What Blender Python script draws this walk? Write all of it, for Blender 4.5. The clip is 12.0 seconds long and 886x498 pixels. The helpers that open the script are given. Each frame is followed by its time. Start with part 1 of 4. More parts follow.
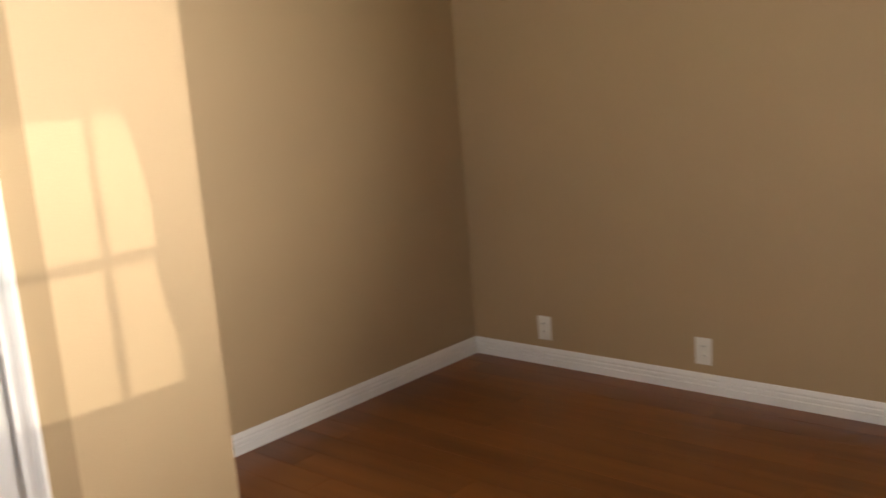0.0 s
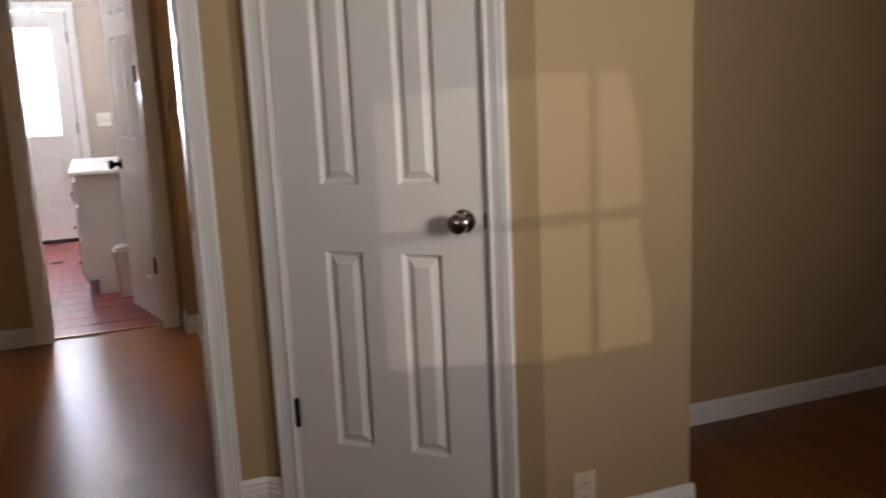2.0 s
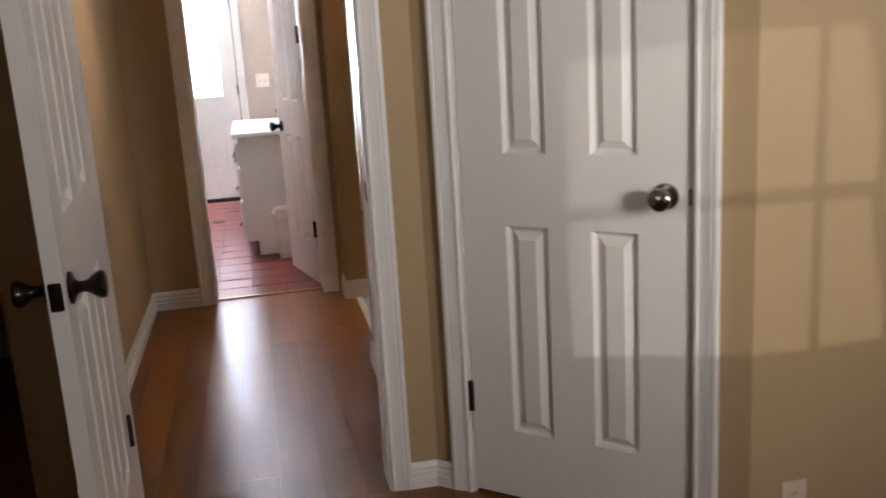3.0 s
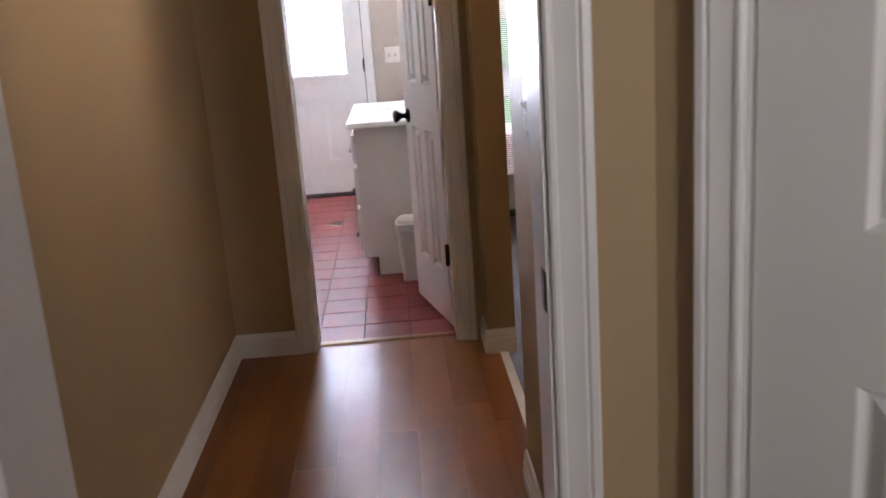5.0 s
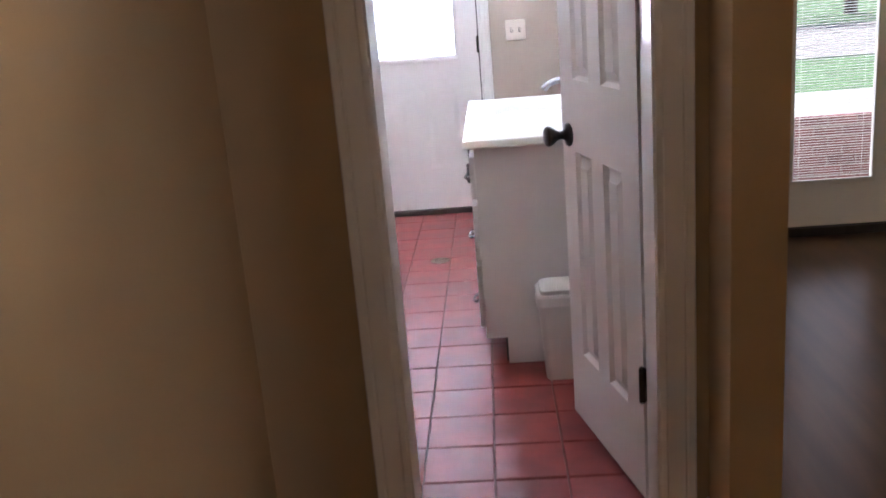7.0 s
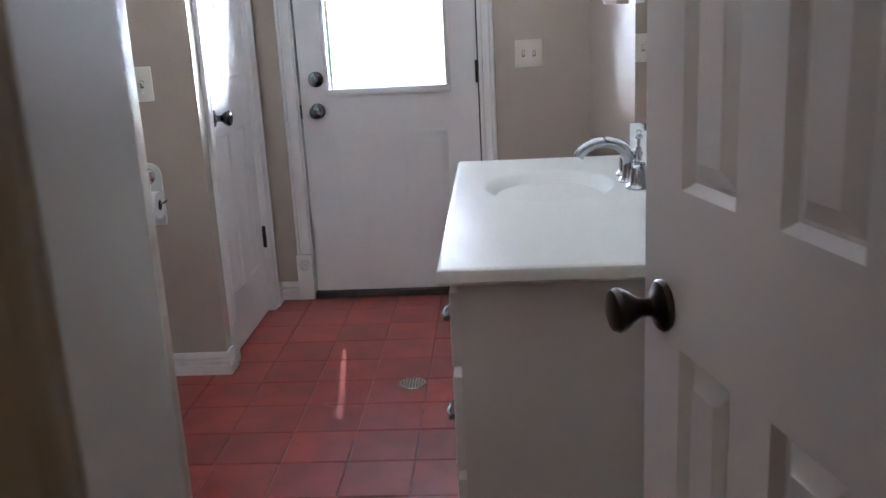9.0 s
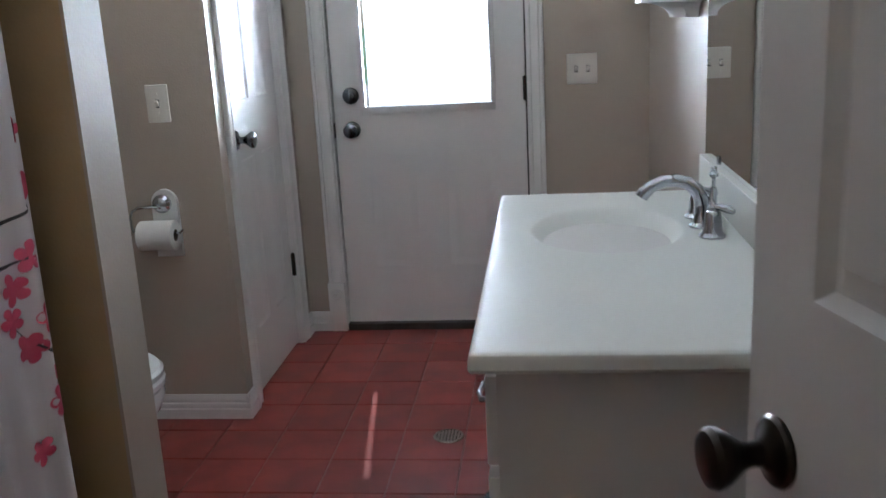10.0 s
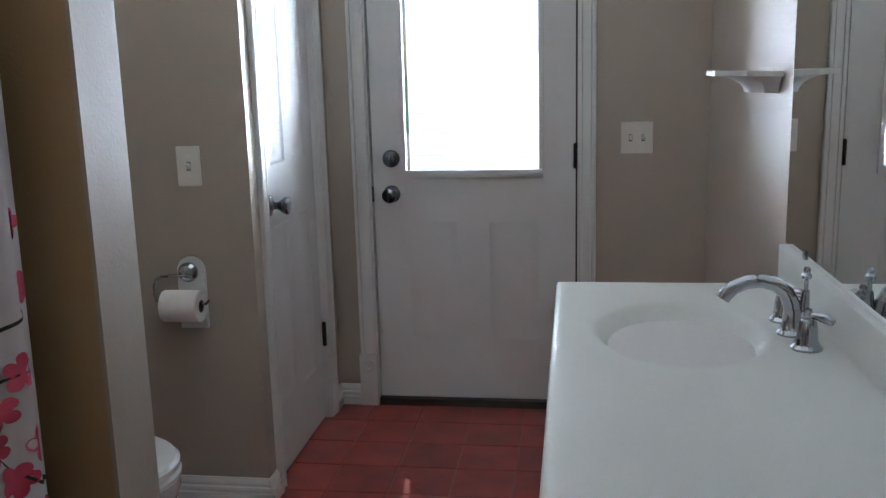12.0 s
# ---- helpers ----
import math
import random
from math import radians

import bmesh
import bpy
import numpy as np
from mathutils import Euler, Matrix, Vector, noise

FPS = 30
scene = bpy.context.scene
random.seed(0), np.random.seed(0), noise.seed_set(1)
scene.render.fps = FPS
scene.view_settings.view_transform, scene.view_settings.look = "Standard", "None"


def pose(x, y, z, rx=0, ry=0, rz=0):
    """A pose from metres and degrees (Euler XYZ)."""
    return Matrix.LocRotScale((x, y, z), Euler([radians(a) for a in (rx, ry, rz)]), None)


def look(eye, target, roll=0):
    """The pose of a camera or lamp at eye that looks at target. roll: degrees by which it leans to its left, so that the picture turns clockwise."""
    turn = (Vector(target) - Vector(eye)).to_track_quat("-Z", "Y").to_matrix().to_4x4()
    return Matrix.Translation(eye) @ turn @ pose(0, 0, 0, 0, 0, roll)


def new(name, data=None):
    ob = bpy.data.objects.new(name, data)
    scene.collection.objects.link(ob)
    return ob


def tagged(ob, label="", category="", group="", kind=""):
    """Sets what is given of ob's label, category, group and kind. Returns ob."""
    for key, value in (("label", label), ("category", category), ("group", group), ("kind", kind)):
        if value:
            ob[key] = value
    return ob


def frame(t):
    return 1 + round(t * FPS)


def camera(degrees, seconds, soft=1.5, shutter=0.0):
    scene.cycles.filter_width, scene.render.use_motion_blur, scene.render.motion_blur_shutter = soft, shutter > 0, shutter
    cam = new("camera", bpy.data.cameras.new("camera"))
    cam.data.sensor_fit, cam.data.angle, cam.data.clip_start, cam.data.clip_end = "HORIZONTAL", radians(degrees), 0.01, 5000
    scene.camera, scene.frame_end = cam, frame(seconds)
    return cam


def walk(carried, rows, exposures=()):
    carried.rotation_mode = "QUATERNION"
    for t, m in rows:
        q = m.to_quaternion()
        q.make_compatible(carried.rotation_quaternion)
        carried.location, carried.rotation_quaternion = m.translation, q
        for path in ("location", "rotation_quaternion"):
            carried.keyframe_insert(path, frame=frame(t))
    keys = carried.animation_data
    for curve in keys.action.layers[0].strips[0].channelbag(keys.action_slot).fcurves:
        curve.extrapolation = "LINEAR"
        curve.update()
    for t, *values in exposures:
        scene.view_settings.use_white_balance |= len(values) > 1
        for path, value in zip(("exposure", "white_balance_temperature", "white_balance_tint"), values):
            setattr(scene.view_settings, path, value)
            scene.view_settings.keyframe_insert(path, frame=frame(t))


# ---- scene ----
cam = camera(52.4, 12.0, shutter=0.5)
PATH = [
    (0, (0.414, -5.396, 1.353), (1.875, -4.081, 0.988), -4.5),
    (0.5, (0.376, -5.295, 1.358), (1.674, -3.82, 0.986), -3.7),
    (1, (0.364, -5.298, 1.384), (1.461, -3.671, 0.995), -3.0),
    (1.5, (0.370, -5.314, 1.352), (1.250, -3.556, 0.986), -2.8),
    (2, (0.352, -5.242, 1.346), (1.038, -3.403, 0.961), -2.6),
    (2.5, (0.325, -5.152, 1.352), (0.840, -3.265, 0.933), -2.9),
    (3, (0.294, -4.995, 1.355), (0.676, -3.086, 0.897), -3.4),
    (3.5, (0.291, -4.730, 1.336), (0.558, -2.808, 0.852), -3.5),
    (5.5, (0.418, -3.266, 1.315), (0.384, -1.330, 0.811), -4.6),
    (6, (0.370, -2.872, 1.306), (0.196, -0.950, 0.781), -5.5),
    (6.5, (0.311, -2.433, 1.301), (0.114, -0.518, 0.756), -5.8),
    (7, (0.247, -1.995, 1.296), (0.118, -0.075, 0.755), -4.8),
    (7.5, (0.217, -1.570, 1.315), (0.142, 0.353, 0.771), -4.1),
    (9.5, (0.258, -0.350, 1.258), (0.102, 1.580, 0.753), -2.5),
    (10, (0.253, -0.222, 1.286), (0.027, 1.704, 0.790), -3.0),
    (10.5, (0.213, -0.100, 1.306), (-0.045, 1.830, 0.841), -2.4),
    (11, (0.193, -0.036, 1.330), (-0.086, 1.897, 0.896), -2.0),
    (11.5, (0.180, -0.002, 1.331), (-0.107, 1.937, 0.933), -1.65),
    (12, (0.181, -0.004, 1.332), (-0.106, 1.936, 0.942), -1.55),
]
# seconds, stops, kelvin, tint
EXPOSURE = [(0, 3.0, 6550, 14), (0.5, 2.45, 6700, 20), (1.0, 1.85, 6650, 20), (1.5, 1.5, 6600, 20), (2.0, 1.08, 6450, 18), (2.5, 1.3, 6350, 17), (3.5, 1.45, 6300, 18), (5.5, 1.08, 6000, 20), (6.5, 1.15, 5900, 20), (7.5, 1.22, 5800, 20),
            (9.5, -0.45, 5900, 10), (10.0, -0.5, 5900, 8), (10.5, -0.55, 5900, 7), (11.0, -0.7, 5900, 7), (12, -0.85, 5930, 8)]
walk(cam, [(t, look(eye, target, roll)) for t, eye, target, roll in PATH], EXPOSURE)

# ---- world, sun, large lights ----
world = bpy.data.worlds.new("world")
scene.world = world
world.use_nodes = True
wn = world.node_tree.nodes
sky = wn.new("ShaderNodeTexSky")
sky.sky_type = "NISHITA"
sky.sun_disc = False
SUN_FROM = Vector((-0.13, 1.0, 1.40)).normalized()
sky.sun_elevation = math.asin(SUN_FROM.z)
sky.sun_rotation = math.atan2(SUN_FROM.x, SUN_FROM.y)
world.node_tree.links.new(sky.outputs[0], wn["Background"].inputs[0])
wn["Background"].inputs[1].default_value = 0.07


def lamp(name, kind, matrix, energy, color, **settings):
    data = bpy.data.lights.new(name, kind)
    data.energy, data.color = energy, color
    if kind == "AREA":
        data.shape, data.size, data.size_y = "RECTANGLE", settings["size"], settings["size_y"]
        data.spread = settings.get("spread", math.pi)
    if kind == "SUN":
        data.angle = settings["angle"]
    if kind == "SPOT":
        data.spot_size, data.spot_blend, data.shadow_soft_size = settings["cone"], 0.1, settings["radius"]
    ob = new(name, data)
    ob.matrix_world = matrix
    return ob


lamp("sun", "SUN", look(SUN_FROM * 30, (0, 0, 0)), 5.0, (1, 0.95, 0.87), angle=radians(0.5))
# sky light in the openings of the windows
lamp("daylight_bath_door", "AREA", look((-0.14, 3.78, 1.45), (-0.14, 0, 1.2)), 930, (0.78, 0.87, 1.0), size=0.36, size_y=1.0, spread=radians(140))
lamp("daylight_french_doors", "AREA", look((1.74, 3.30, 1.0), (1.74, 0, 0.6)), 1.6, (0.95, 0.98, 1.0), size=1.4, size_y=1.7)
lamp("daylight_living_window", "AREA", look((5.27, 1.6, 1.35), (-0.335, -1.5, 3.6)), 27.0, (1.0, 0.76, 0.50), size=1.6, size_y=1.2, spread=radians(43))
lamp("daylight_bedroom", "AREA", look((2.10, -6.30, 1.57), (1.2, -3.1, 1.5)), 5.4, (1.0, 0.95, 0.86), size=0.60, size_y=0.74, spread=radians(72))
# added fill lamp for the far walls, set in an unseen west window
lamp("fill_bedroom_west", "AREA", look((-1.33, -4.75, 1.5), (3.7, -4.9, 3.0)), 4.2, (1.0, 0.94, 0.85), size=1.0, size_y=1.0, spread=radians(105))
# added spot lamp far outside, standing in for reflected sun through the small window
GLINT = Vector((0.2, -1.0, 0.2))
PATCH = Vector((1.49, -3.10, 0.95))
lamp("glint_spot_standin", "SPOT", look(PATCH + GLINT * 40, PATCH), 5500, (1.0, 0.93, 0.75), cone=radians(2.6), radius=0.10)

# ---- materials ----


def material(name, color, rough=0.5, metal=0.0, vary=0.0, scale=4.0, color2=None, bump=0.0, bump_scale=60.0, rand=0.0, coat=0.0, spec=0.5, rough_vary=0.0):
    m = bpy.data.materials.new(name)
    m.use_nodes = True
    n, l = m.node_tree.nodes, m.node_tree.links
    b = n["Principled BSDF"]
    b.inputs["Roughness"].default_value, b.inputs["Metallic"].default_value = rough, metal
    b.inputs["Coat Weight"].default_value = coat
    b.inputs["Coat Roughness"].default_value = 0.08
    b.inputs["Specular IOR Level"].default_value = spec
    b.inputs["Base Color"].default_value = (*color, 1)
    tc = n.new("ShaderNodeTexCoord")
    out = None
    if vary or color2:
        t1 = n.new("ShaderNodeTexNoise")
        t1.inputs["Scale"].default_value, t1.inputs["Detail"].default_value = scale, 6
        l.new(tc.outputs["Object"], t1.inputs["Vector"])
        r = n.new("ShaderNodeValToRGB")
        c2 = color2 or tuple(c * (1 - vary) for c in color)
        r.color_ramp.elements[0].position, r.color_ramp.elements[1].position = 0.35, 0.65
        r.color_ramp.elements[0].color, r.color_ramp.elements[1].color = (*c2, 1), (*color, 1)
        l.new(t1.outputs["Fac"], r.inputs["Fac"])
        out = r.outputs["Color"]
        if rough_vary:
            mr = n.new("ShaderNodeMapRange")
            mr.inputs["To Min"].default_value, mr.inputs["To Max"].default_value = rough - rough_vary, rough + rough_vary
            l.new(t1.outputs["Fac"], mr.inputs["Value"])
            l.new(mr.outputs["Result"], b.inputs["Roughness"])
    if rand:
        info = n.new("ShaderNodeObjectInfo")
        hsv = n.new("ShaderNodeHueSaturation")
        mr = n.new("ShaderNodeMapRange")
        mr.inputs["To Min"].default_value, mr.inputs["To Max"].default_value = 1 - rand, 1 + rand
        l.new(info.outputs["Random"], mr.inputs["Value"])
        l.new(mr.outputs["Result"], hsv.inputs["Value"])
        if out:
            l.new(out, hsv.inputs["Color"])
        else:
            hsv.inputs["Color"].default_value = (*color, 1)
        out = hsv.outputs["Color"]
    if out:
        l.new(out, b.inputs["Base Color"])
    if bump:
        t2 = n.new("ShaderNodeTexNoise")
        t2.inputs["Scale"].default_value, t2.inputs["Detail"].default_value = bump_scale, 3
        l.new(tc.outputs["Object"], t2.inputs["Vector"])
        bp = n.new("ShaderNodeBump")
        bp.inputs["Strength"].default_value, bp.inputs["Distance"].default_value = bump, 0.002
        l.new(t2.outputs["Fac"], bp.inputs["Height"])
        l.new(bp.outputs["Normal"], b.inputs["Normal"])
    return m


def wood_floor(name, dark, light, along_y=True):
    """Laminate board: drawn-out grain, a tone of its own, satin varnish."""
    m = bpy.data.materials.new(name)
    m.use_nodes = True
    n, l = m.node_tree.nodes, m.node_tree.links
    b = n["Principled BSDF"]
    tc = n.new("ShaderNodeTexCoord")
    mp = n.new("ShaderNodeMapping")
    mp.inputs["Rotation"].default_value = (0, 0, radians(90 if along_y else 0))
    l.new(tc.outputs["Object"], mp.inputs["Vector"])
    info = n.new("ShaderNodeObjectInfo")
    shift = n.new("ShaderNodeVectorMath")
    shift.operation = "MULTIPLY_ADD"
    shift.inputs[1].default_value = (3.0, 1.7, 11.0)
    l.new(info.outputs["Random"], shift.inputs[0])
    l.new(mp.outputs["Vector"], shift.inputs[2])
    st = n.new("ShaderNodeMapping")
    st.inputs["Scale"].default_value = (0.9, 9, 1)
    l.new(shift.outputs["Vector"], st.inputs["Vector"])
    g = n.new("ShaderNodeTexNoise")
    g.inputs["Scale"].default_value, g.inputs["Detail"].default_value, g.inputs["Distortion"].default_value = 1.6, 4, 0.2
    l.new(st.outputs["Vector"], g.inputs["Vector"])
    big = n.new("ShaderNodeTexNoise")
    big.inputs["Scale"].default_value = 1.6
    l.new(mp.outputs["Vector"], big.inputs["Vector"])
    mix = n.new("ShaderNodeMix")
    mix.data_type = "FLOAT"
    mix.inputs["Factor"].default_value = 0.24
    l.new(g.outputs["Fac"], mix.inputs["A"])
    l.new(info.outputs["Random"], mix.inputs["B"])
    mix2 = n.new("ShaderNodeMix")
    mix2.data_type = "FLOAT"
    mix2.inputs["Factor"].default_value = 0.25
    l.new(mix.outputs["Result"], mix2.inputs["A"])
    l.new(big.outputs["Fac"], mix2.inputs["B"])
    r = n.new("ShaderNodeValToRGB")
    r.color_ramp.elements[0].position, r.color_ramp.elements[1].position = 0.25, 0.72
    r.color_ramp.elements[0].color, r.color_ramp.elements[1].color = (*dark, 1), (*light, 1)
    l.new(mix2.outputs["Result"], r.inputs["Fac"])
    l.new(r.outputs["Color"], b.inputs["Base Color"])
    mr = n.new("ShaderNodeMapRange")
    mr.inputs["To Min"].default_value, mr.inputs["To Max"].default_value = 0.27, 0.31
    l.new(g.outputs["Fac"], mr.inputs["Value"])
    l.new(mr.outputs["Result"], b.inputs["Roughness"])
    b.inputs["Specular IOR Level"].default_value = 0.36
    return m


def glass(name, tint=(1, 1, 1)):
    m = bpy.data.materials.new(name)
    m.use_nodes = True
    n, l = m.node_tree.nodes, m.node_tree.links
    n.remove(n["Principled BSDF"])
    tr, gl, mx, fr = (n.new("ShaderNodeBsdfTransparent"), n.new("ShaderNodeBsdfGlossy"), n.new("ShaderNodeMixShader"), n.new("ShaderNodeFresnel"))
    tr.inputs[0].default_value = (*tint, 1)
    gl.inputs["Roughness"].default_value = 0.02
    fr.inputs["IOR"].default_value = 1.45
    l.new(fr.outputs[0], mx.inputs[0])
    l.new(tr.outputs[0], mx.inputs[1])
    l.new(gl.outputs[0], mx.inputs[2])
    l.new(mx.outputs[0], n["Material Output"].inputs[0])
    return m


def translucent(name, color, amount=0.5):
    m = bpy.data.materials.new(name)
    m.use_nodes = True
    n, l = m.node_tree.nodes, m.node_tree.links
    b = n["Principled BSDF"]
    b.inputs["Base Color"].default_value, b.inputs["Roughness"].default_value = (*color, 1), 0.6
    tr, mx = n.new("ShaderNodeBsdfTranslucent"), n.new("ShaderNodeMixShader")
    tr.inputs[0].default_value = (*color, 1)
    mx.inputs[0].default_value = amount
    l.new(b.outputs[0], mx.inputs[1])
    l.new(tr.outputs[0], mx.inputs[2])
    l.new(mx.outputs[0], n["Material Output"].inputs[0])
    return m


M_WALL = material("beige_wall_paint", (0.42, 0.305, 0.175), 0.6, vary=0.05, scale=1.5, bump=0.25, bump_scale=180, spec=0.25)
M_WALL_BATH = material("greige_bath_paint", (0.40, 0.338, 0.275), 0.5, vary=0.04, scale=1.5, bump=0.25, bump_scale=180)
M_CEIL = material("white_ceiling_paint", (0.70, 0.68, 0.64), 0.8, vary=0.03, scale=2, bump=0.5, bump_scale=90)
M_TRIM = material("white_trim_paint", (0.78, 0.77, 0.75), 0.35, vary=0.05, scale=6, bump=0.08, bump_scale=40)
M_DOOR = material("white_door_paint", (0.76, 0.75, 0.73), 0.38, vary=0.03, scale=5, bump=0.06, bump_scale=90, spec=0.35)
M_WOOD = wood_floor("orange_brown_laminate", (0.115, 0.036, 0.0065), (0.265, 0.094, 0.021))
M_WOOD_LIVING = wood_floor("living_room_laminate", (0.06, 0.030, 0.014), (0.15, 0.078, 0.038))
M_TILE = material("terracotta_tile", (0.215, 0.043, 0.036), 0.40, vary=0.35, scale=7, bump=0.2, bump_scale=30, rand=0.14, rough_vary=0.08, spec=0.24)
M_GROUT = material("grey_grout", (0.165, 0.080, 0.066), 0.9, vary=0.3, scale=20, bump=0.4)
M_BRONZE = material("oil_rubbed_bronze", (0.045, 0.036, 0.030), 0.28, metal=0.9, vary=0.3, scale=30)
M_NICKEL = material("brushed_dark_nickel", (0.30, 0.27, 0.23), 0.2, metal=1.0, vary=0.1, scale=40)
M_PEWTER = material("dark_pewter", (0.14, 0.14, 0.145), 0.25, metal=1.0, vary=0.2, scale=40)
M_CHROME = material("chrome", (0.40, 0.41, 0.44), 0.05, metal=1.0)
M_PLASTIC = material("white_plastic", (0.78, 0.75, 0.68), 0.35, vary=0.03, scale=12)
M_IVORY = material("beige_overpainted_plastic", (0.62, 0.53, 0.40), 0.45, vary=0.06, scale=30)
# near-black for slots and drain well; in the toe recess it paints in shade
M_DARK = material("dark_recess_shade", (0.02, 0.018, 0.016), 0.6)
M_COUNTER = material("white_cultured_marble", (0.79, 0.795, 0.755), 0.36, vary=0.02, scale=5, spec=0.12)
M_CAB = material("white_cabinet_laminate", (0.77, 0.75, 0.73), 0.4, vary=0.03, scale=4)
M_MIRROR = material("mirror_silver", (0.86, 0.88, 0.86), 0.01, metal=1.0)
M_GLASS = glass("clear_glass")
M_BLIND = translucent("white_blind_slat", (0.85, 0.86, 0.87), 0.8)
M_BLIND_DARK = material("open_blind_slat", (0.85, 0.85, 0.85), 0.5)
M_CURTAIN = translucent("white_curtain_cloth", (0.80, 0.74, 0.76), 0.15)
M_PINK = material("crimson_print", (0.50, 0.035, 0.09), 0.8, color2=(0.62, 0.09, 0.16), scale=14)
M_BRANCH = material("black_print", (0.03, 0.025, 0.03), 0.8, vary=0.2, scale=20)
M_PORCELAIN = material("white_porcelain", (0.82, 0.82, 0.80), 0.08, coat=0.4, vary=0.01)
M_PAPER = material("white_tissue_paper", (0.85, 0.83, 0.80), 0.9, vary=0.03, scale=50, bump=0.3, bump_scale=150)
M_CARD = material("dark_cardboard_core", (0.10, 0.075, 0.05), 0.9, vary=0.2, scale=20)
M_BIN = material("white_bin_plastic", (0.76, 0.74, 0.70), 0.4, vary=0.04, scale=6)
# sill metal; the same dark also puts shade into the outside door's gaps
M_STEPDARK = material("dark_sill_metal_and_gap_shade", (0.035, 0.028, 0.024), 0.5, vary=0.3, scale=20)
M_BRASS = material("worn_brown_brass", (0.30, 0.17, 0.09), 0.34, metal=0.7, vary=0.3, scale=25)
M_GRASS = material("lawn", (0.10, 0.22, 0.075), 0.9, vary=0.4, scale=2.5, bump=1, bump_scale=60)
M_CONCRETE = material("pale_concrete", (0.5, 0.48, 0.44), 0.85, vary=0.2, scale=2, bump=0.4)
M_BRICK = material("red_brick", (0.23, 0.105, 0.095), 0.85, vary=0.3, scale=9, rand=0.2, bump=0.5)
M_MORTAR = material("mortar", (0.42, 0.38, 0.34), 0.9, vary=0.2, scale=12, bump=0.5)
M_BARK = material("bark", (0.10, 0.07, 0.05), 0.9, vary=0.4, scale=8, bump=1, bump_scale=20)
M_LEAF = material("leaves", (0.05, 0.09, 0.03), 0.6, vary=0.5, scale=2)
M_ROAD = material("pale_road", (0.30, 0.29, 0.27), 0.9, vary=0.15, scale=1.5, bump=0.4)

# ---- mesh helpers ----


def add_box(bm, x0, y0, z0, x1, y1, z1, bevel=0.0):
    r = bmesh.ops.create_cube(bm, size=1.0)
    for v in r["verts"]:
        v.co = Vector((x0 + (v.co.x + 0.5) * (x1 - x0), y0 + (v.co.y + 0.5) * (y1 - y0), z0 + (v.co.z + 0.5) * (z1 - z0)))
    if bevel:
        edges = list({e for v in r["verts"] for e in v.link_edges})
        bmesh.ops.bevel(bm, geom=edges, offset=bevel, segments=2, profile=0.6, affect="EDGES")
    return bm


def box(*a, bevel=0.0):
    return add_box(bmesh.new(), *a, bevel=bevel)


def lathe(bm, profile, m=Matrix(), segs=28, sx=1.0, sy=1.0):
    """Turns (radius, height) pairs about z, then applies m."""
    rings = []
    for r, h in profile:
        if r < 1e-6:
            rings.append([bm.verts.new(m @ Vector((0, 0, h)))])
        else:
            rings.append([bm.verts.new(m @ Vector((sx * r * math.cos(2 * math.pi * i / segs), sy * r * math.sin(2 * math.pi * i / segs), h))) for i in range(segs)])
    for a, b in zip(rings, rings[1:]):
        for i in range(segs):
            j = (i + 1) % segs
            if len(a) == 1 and len(b) == 1:
                continue
            if len(a) == 1:
                bm.faces.new((a[0], b[j], b[i]))
            elif len(b) == 1:
                bm.faces.new((a[i], a[j], b[0]))
            else:
                bm.faces.new((a[i], a[j], b[j], b[i]))
    return bm


def prism(bm, outline, origin, ax, ay, along):
    """A closed outline of (a, b) pairs in the plane of ax and ay, drawn out by the vector along."""
    o, ax, ay, along = Vector(origin), Vector(ax), Vector(ay), Vector(along)
    lo = [bm.verts.new(o + ax * a + ay * b) for a, b in outline]
    hi = [bm.verts.new(v.co + along) for v in lo]
    n = len(lo)
    for i in range(n):
        bm.faces.new((lo[i], lo[(i + 1) % n], hi[(i + 1) % n], hi[i]))
    bm.faces.new(lo[::-1])
    bm.faces.new(hi)
    return bm


def tube(bm, points, radius, segs=12, caps=True):
    pts = [Vector(p) for p in points]
    rad = radius if isinstance(radius, (list, tuple)) else [radius] * len(pts)
    rings, ref = [], None
    for i, p in enumerate(pts):
        d = (pts[min(i + 1, len(pts) - 1)] - pts[max(i - 1, 0)]).normalized()
        if ref is None:
            ref = d.orthogonal().normalized()
        ref = (ref - d * ref.dot(d)).normalized()
        side = d.cross(ref)
        rings.append([bm.verts.new(p + (ref * math.cos(2 * math.pi * k / segs) + side * math.sin(2 * math.pi * k / segs)) * rad[i]) for k in range(segs)])
    for a, b in zip(rings, rings[1:]):
        for k in range(segs):
            bm.faces.new((a[k], a[(k + 1) % segs], b[(k + 1) % segs], b[k]))
    if caps:
        bm.faces.new(rings[0][::-1])
        bm.faces.new(rings[-1])
    return bm


def finish(name, bm, mat, smooth=True):
    bmesh.ops.recalc_face_normals(bm, faces=bm.faces)
    me = bpy.data.meshes.new(name)
    bm.to_mesh(me)
    bm.free()
    me.materials.append(mat)
    if smooth:
        me.shade_smooth()
        me.set_sharp_from_angle(angle=radians(32))
    return me


def part(name, bm, mat, parent, label="", at=None):
    ob = new(name, finish(name, bm, mat))
    ob.parent = parent
    if at:
        ob.matrix_basis = at
    return tagged(ob, label)


def thing(name, m, label, category, group="", kind=""):
    ob = new(name)
    ob.empty_display_size = 0.05
    ob.matrix_basis = m
    return tagged(ob, label, category, group, kind)


def structure(name, bm, mat, label, category):
    return tagged(new(name, finish(name, bm, mat)), label, category, kind="structure")


Z = Vector((0, 0, 1))
H = 2.44

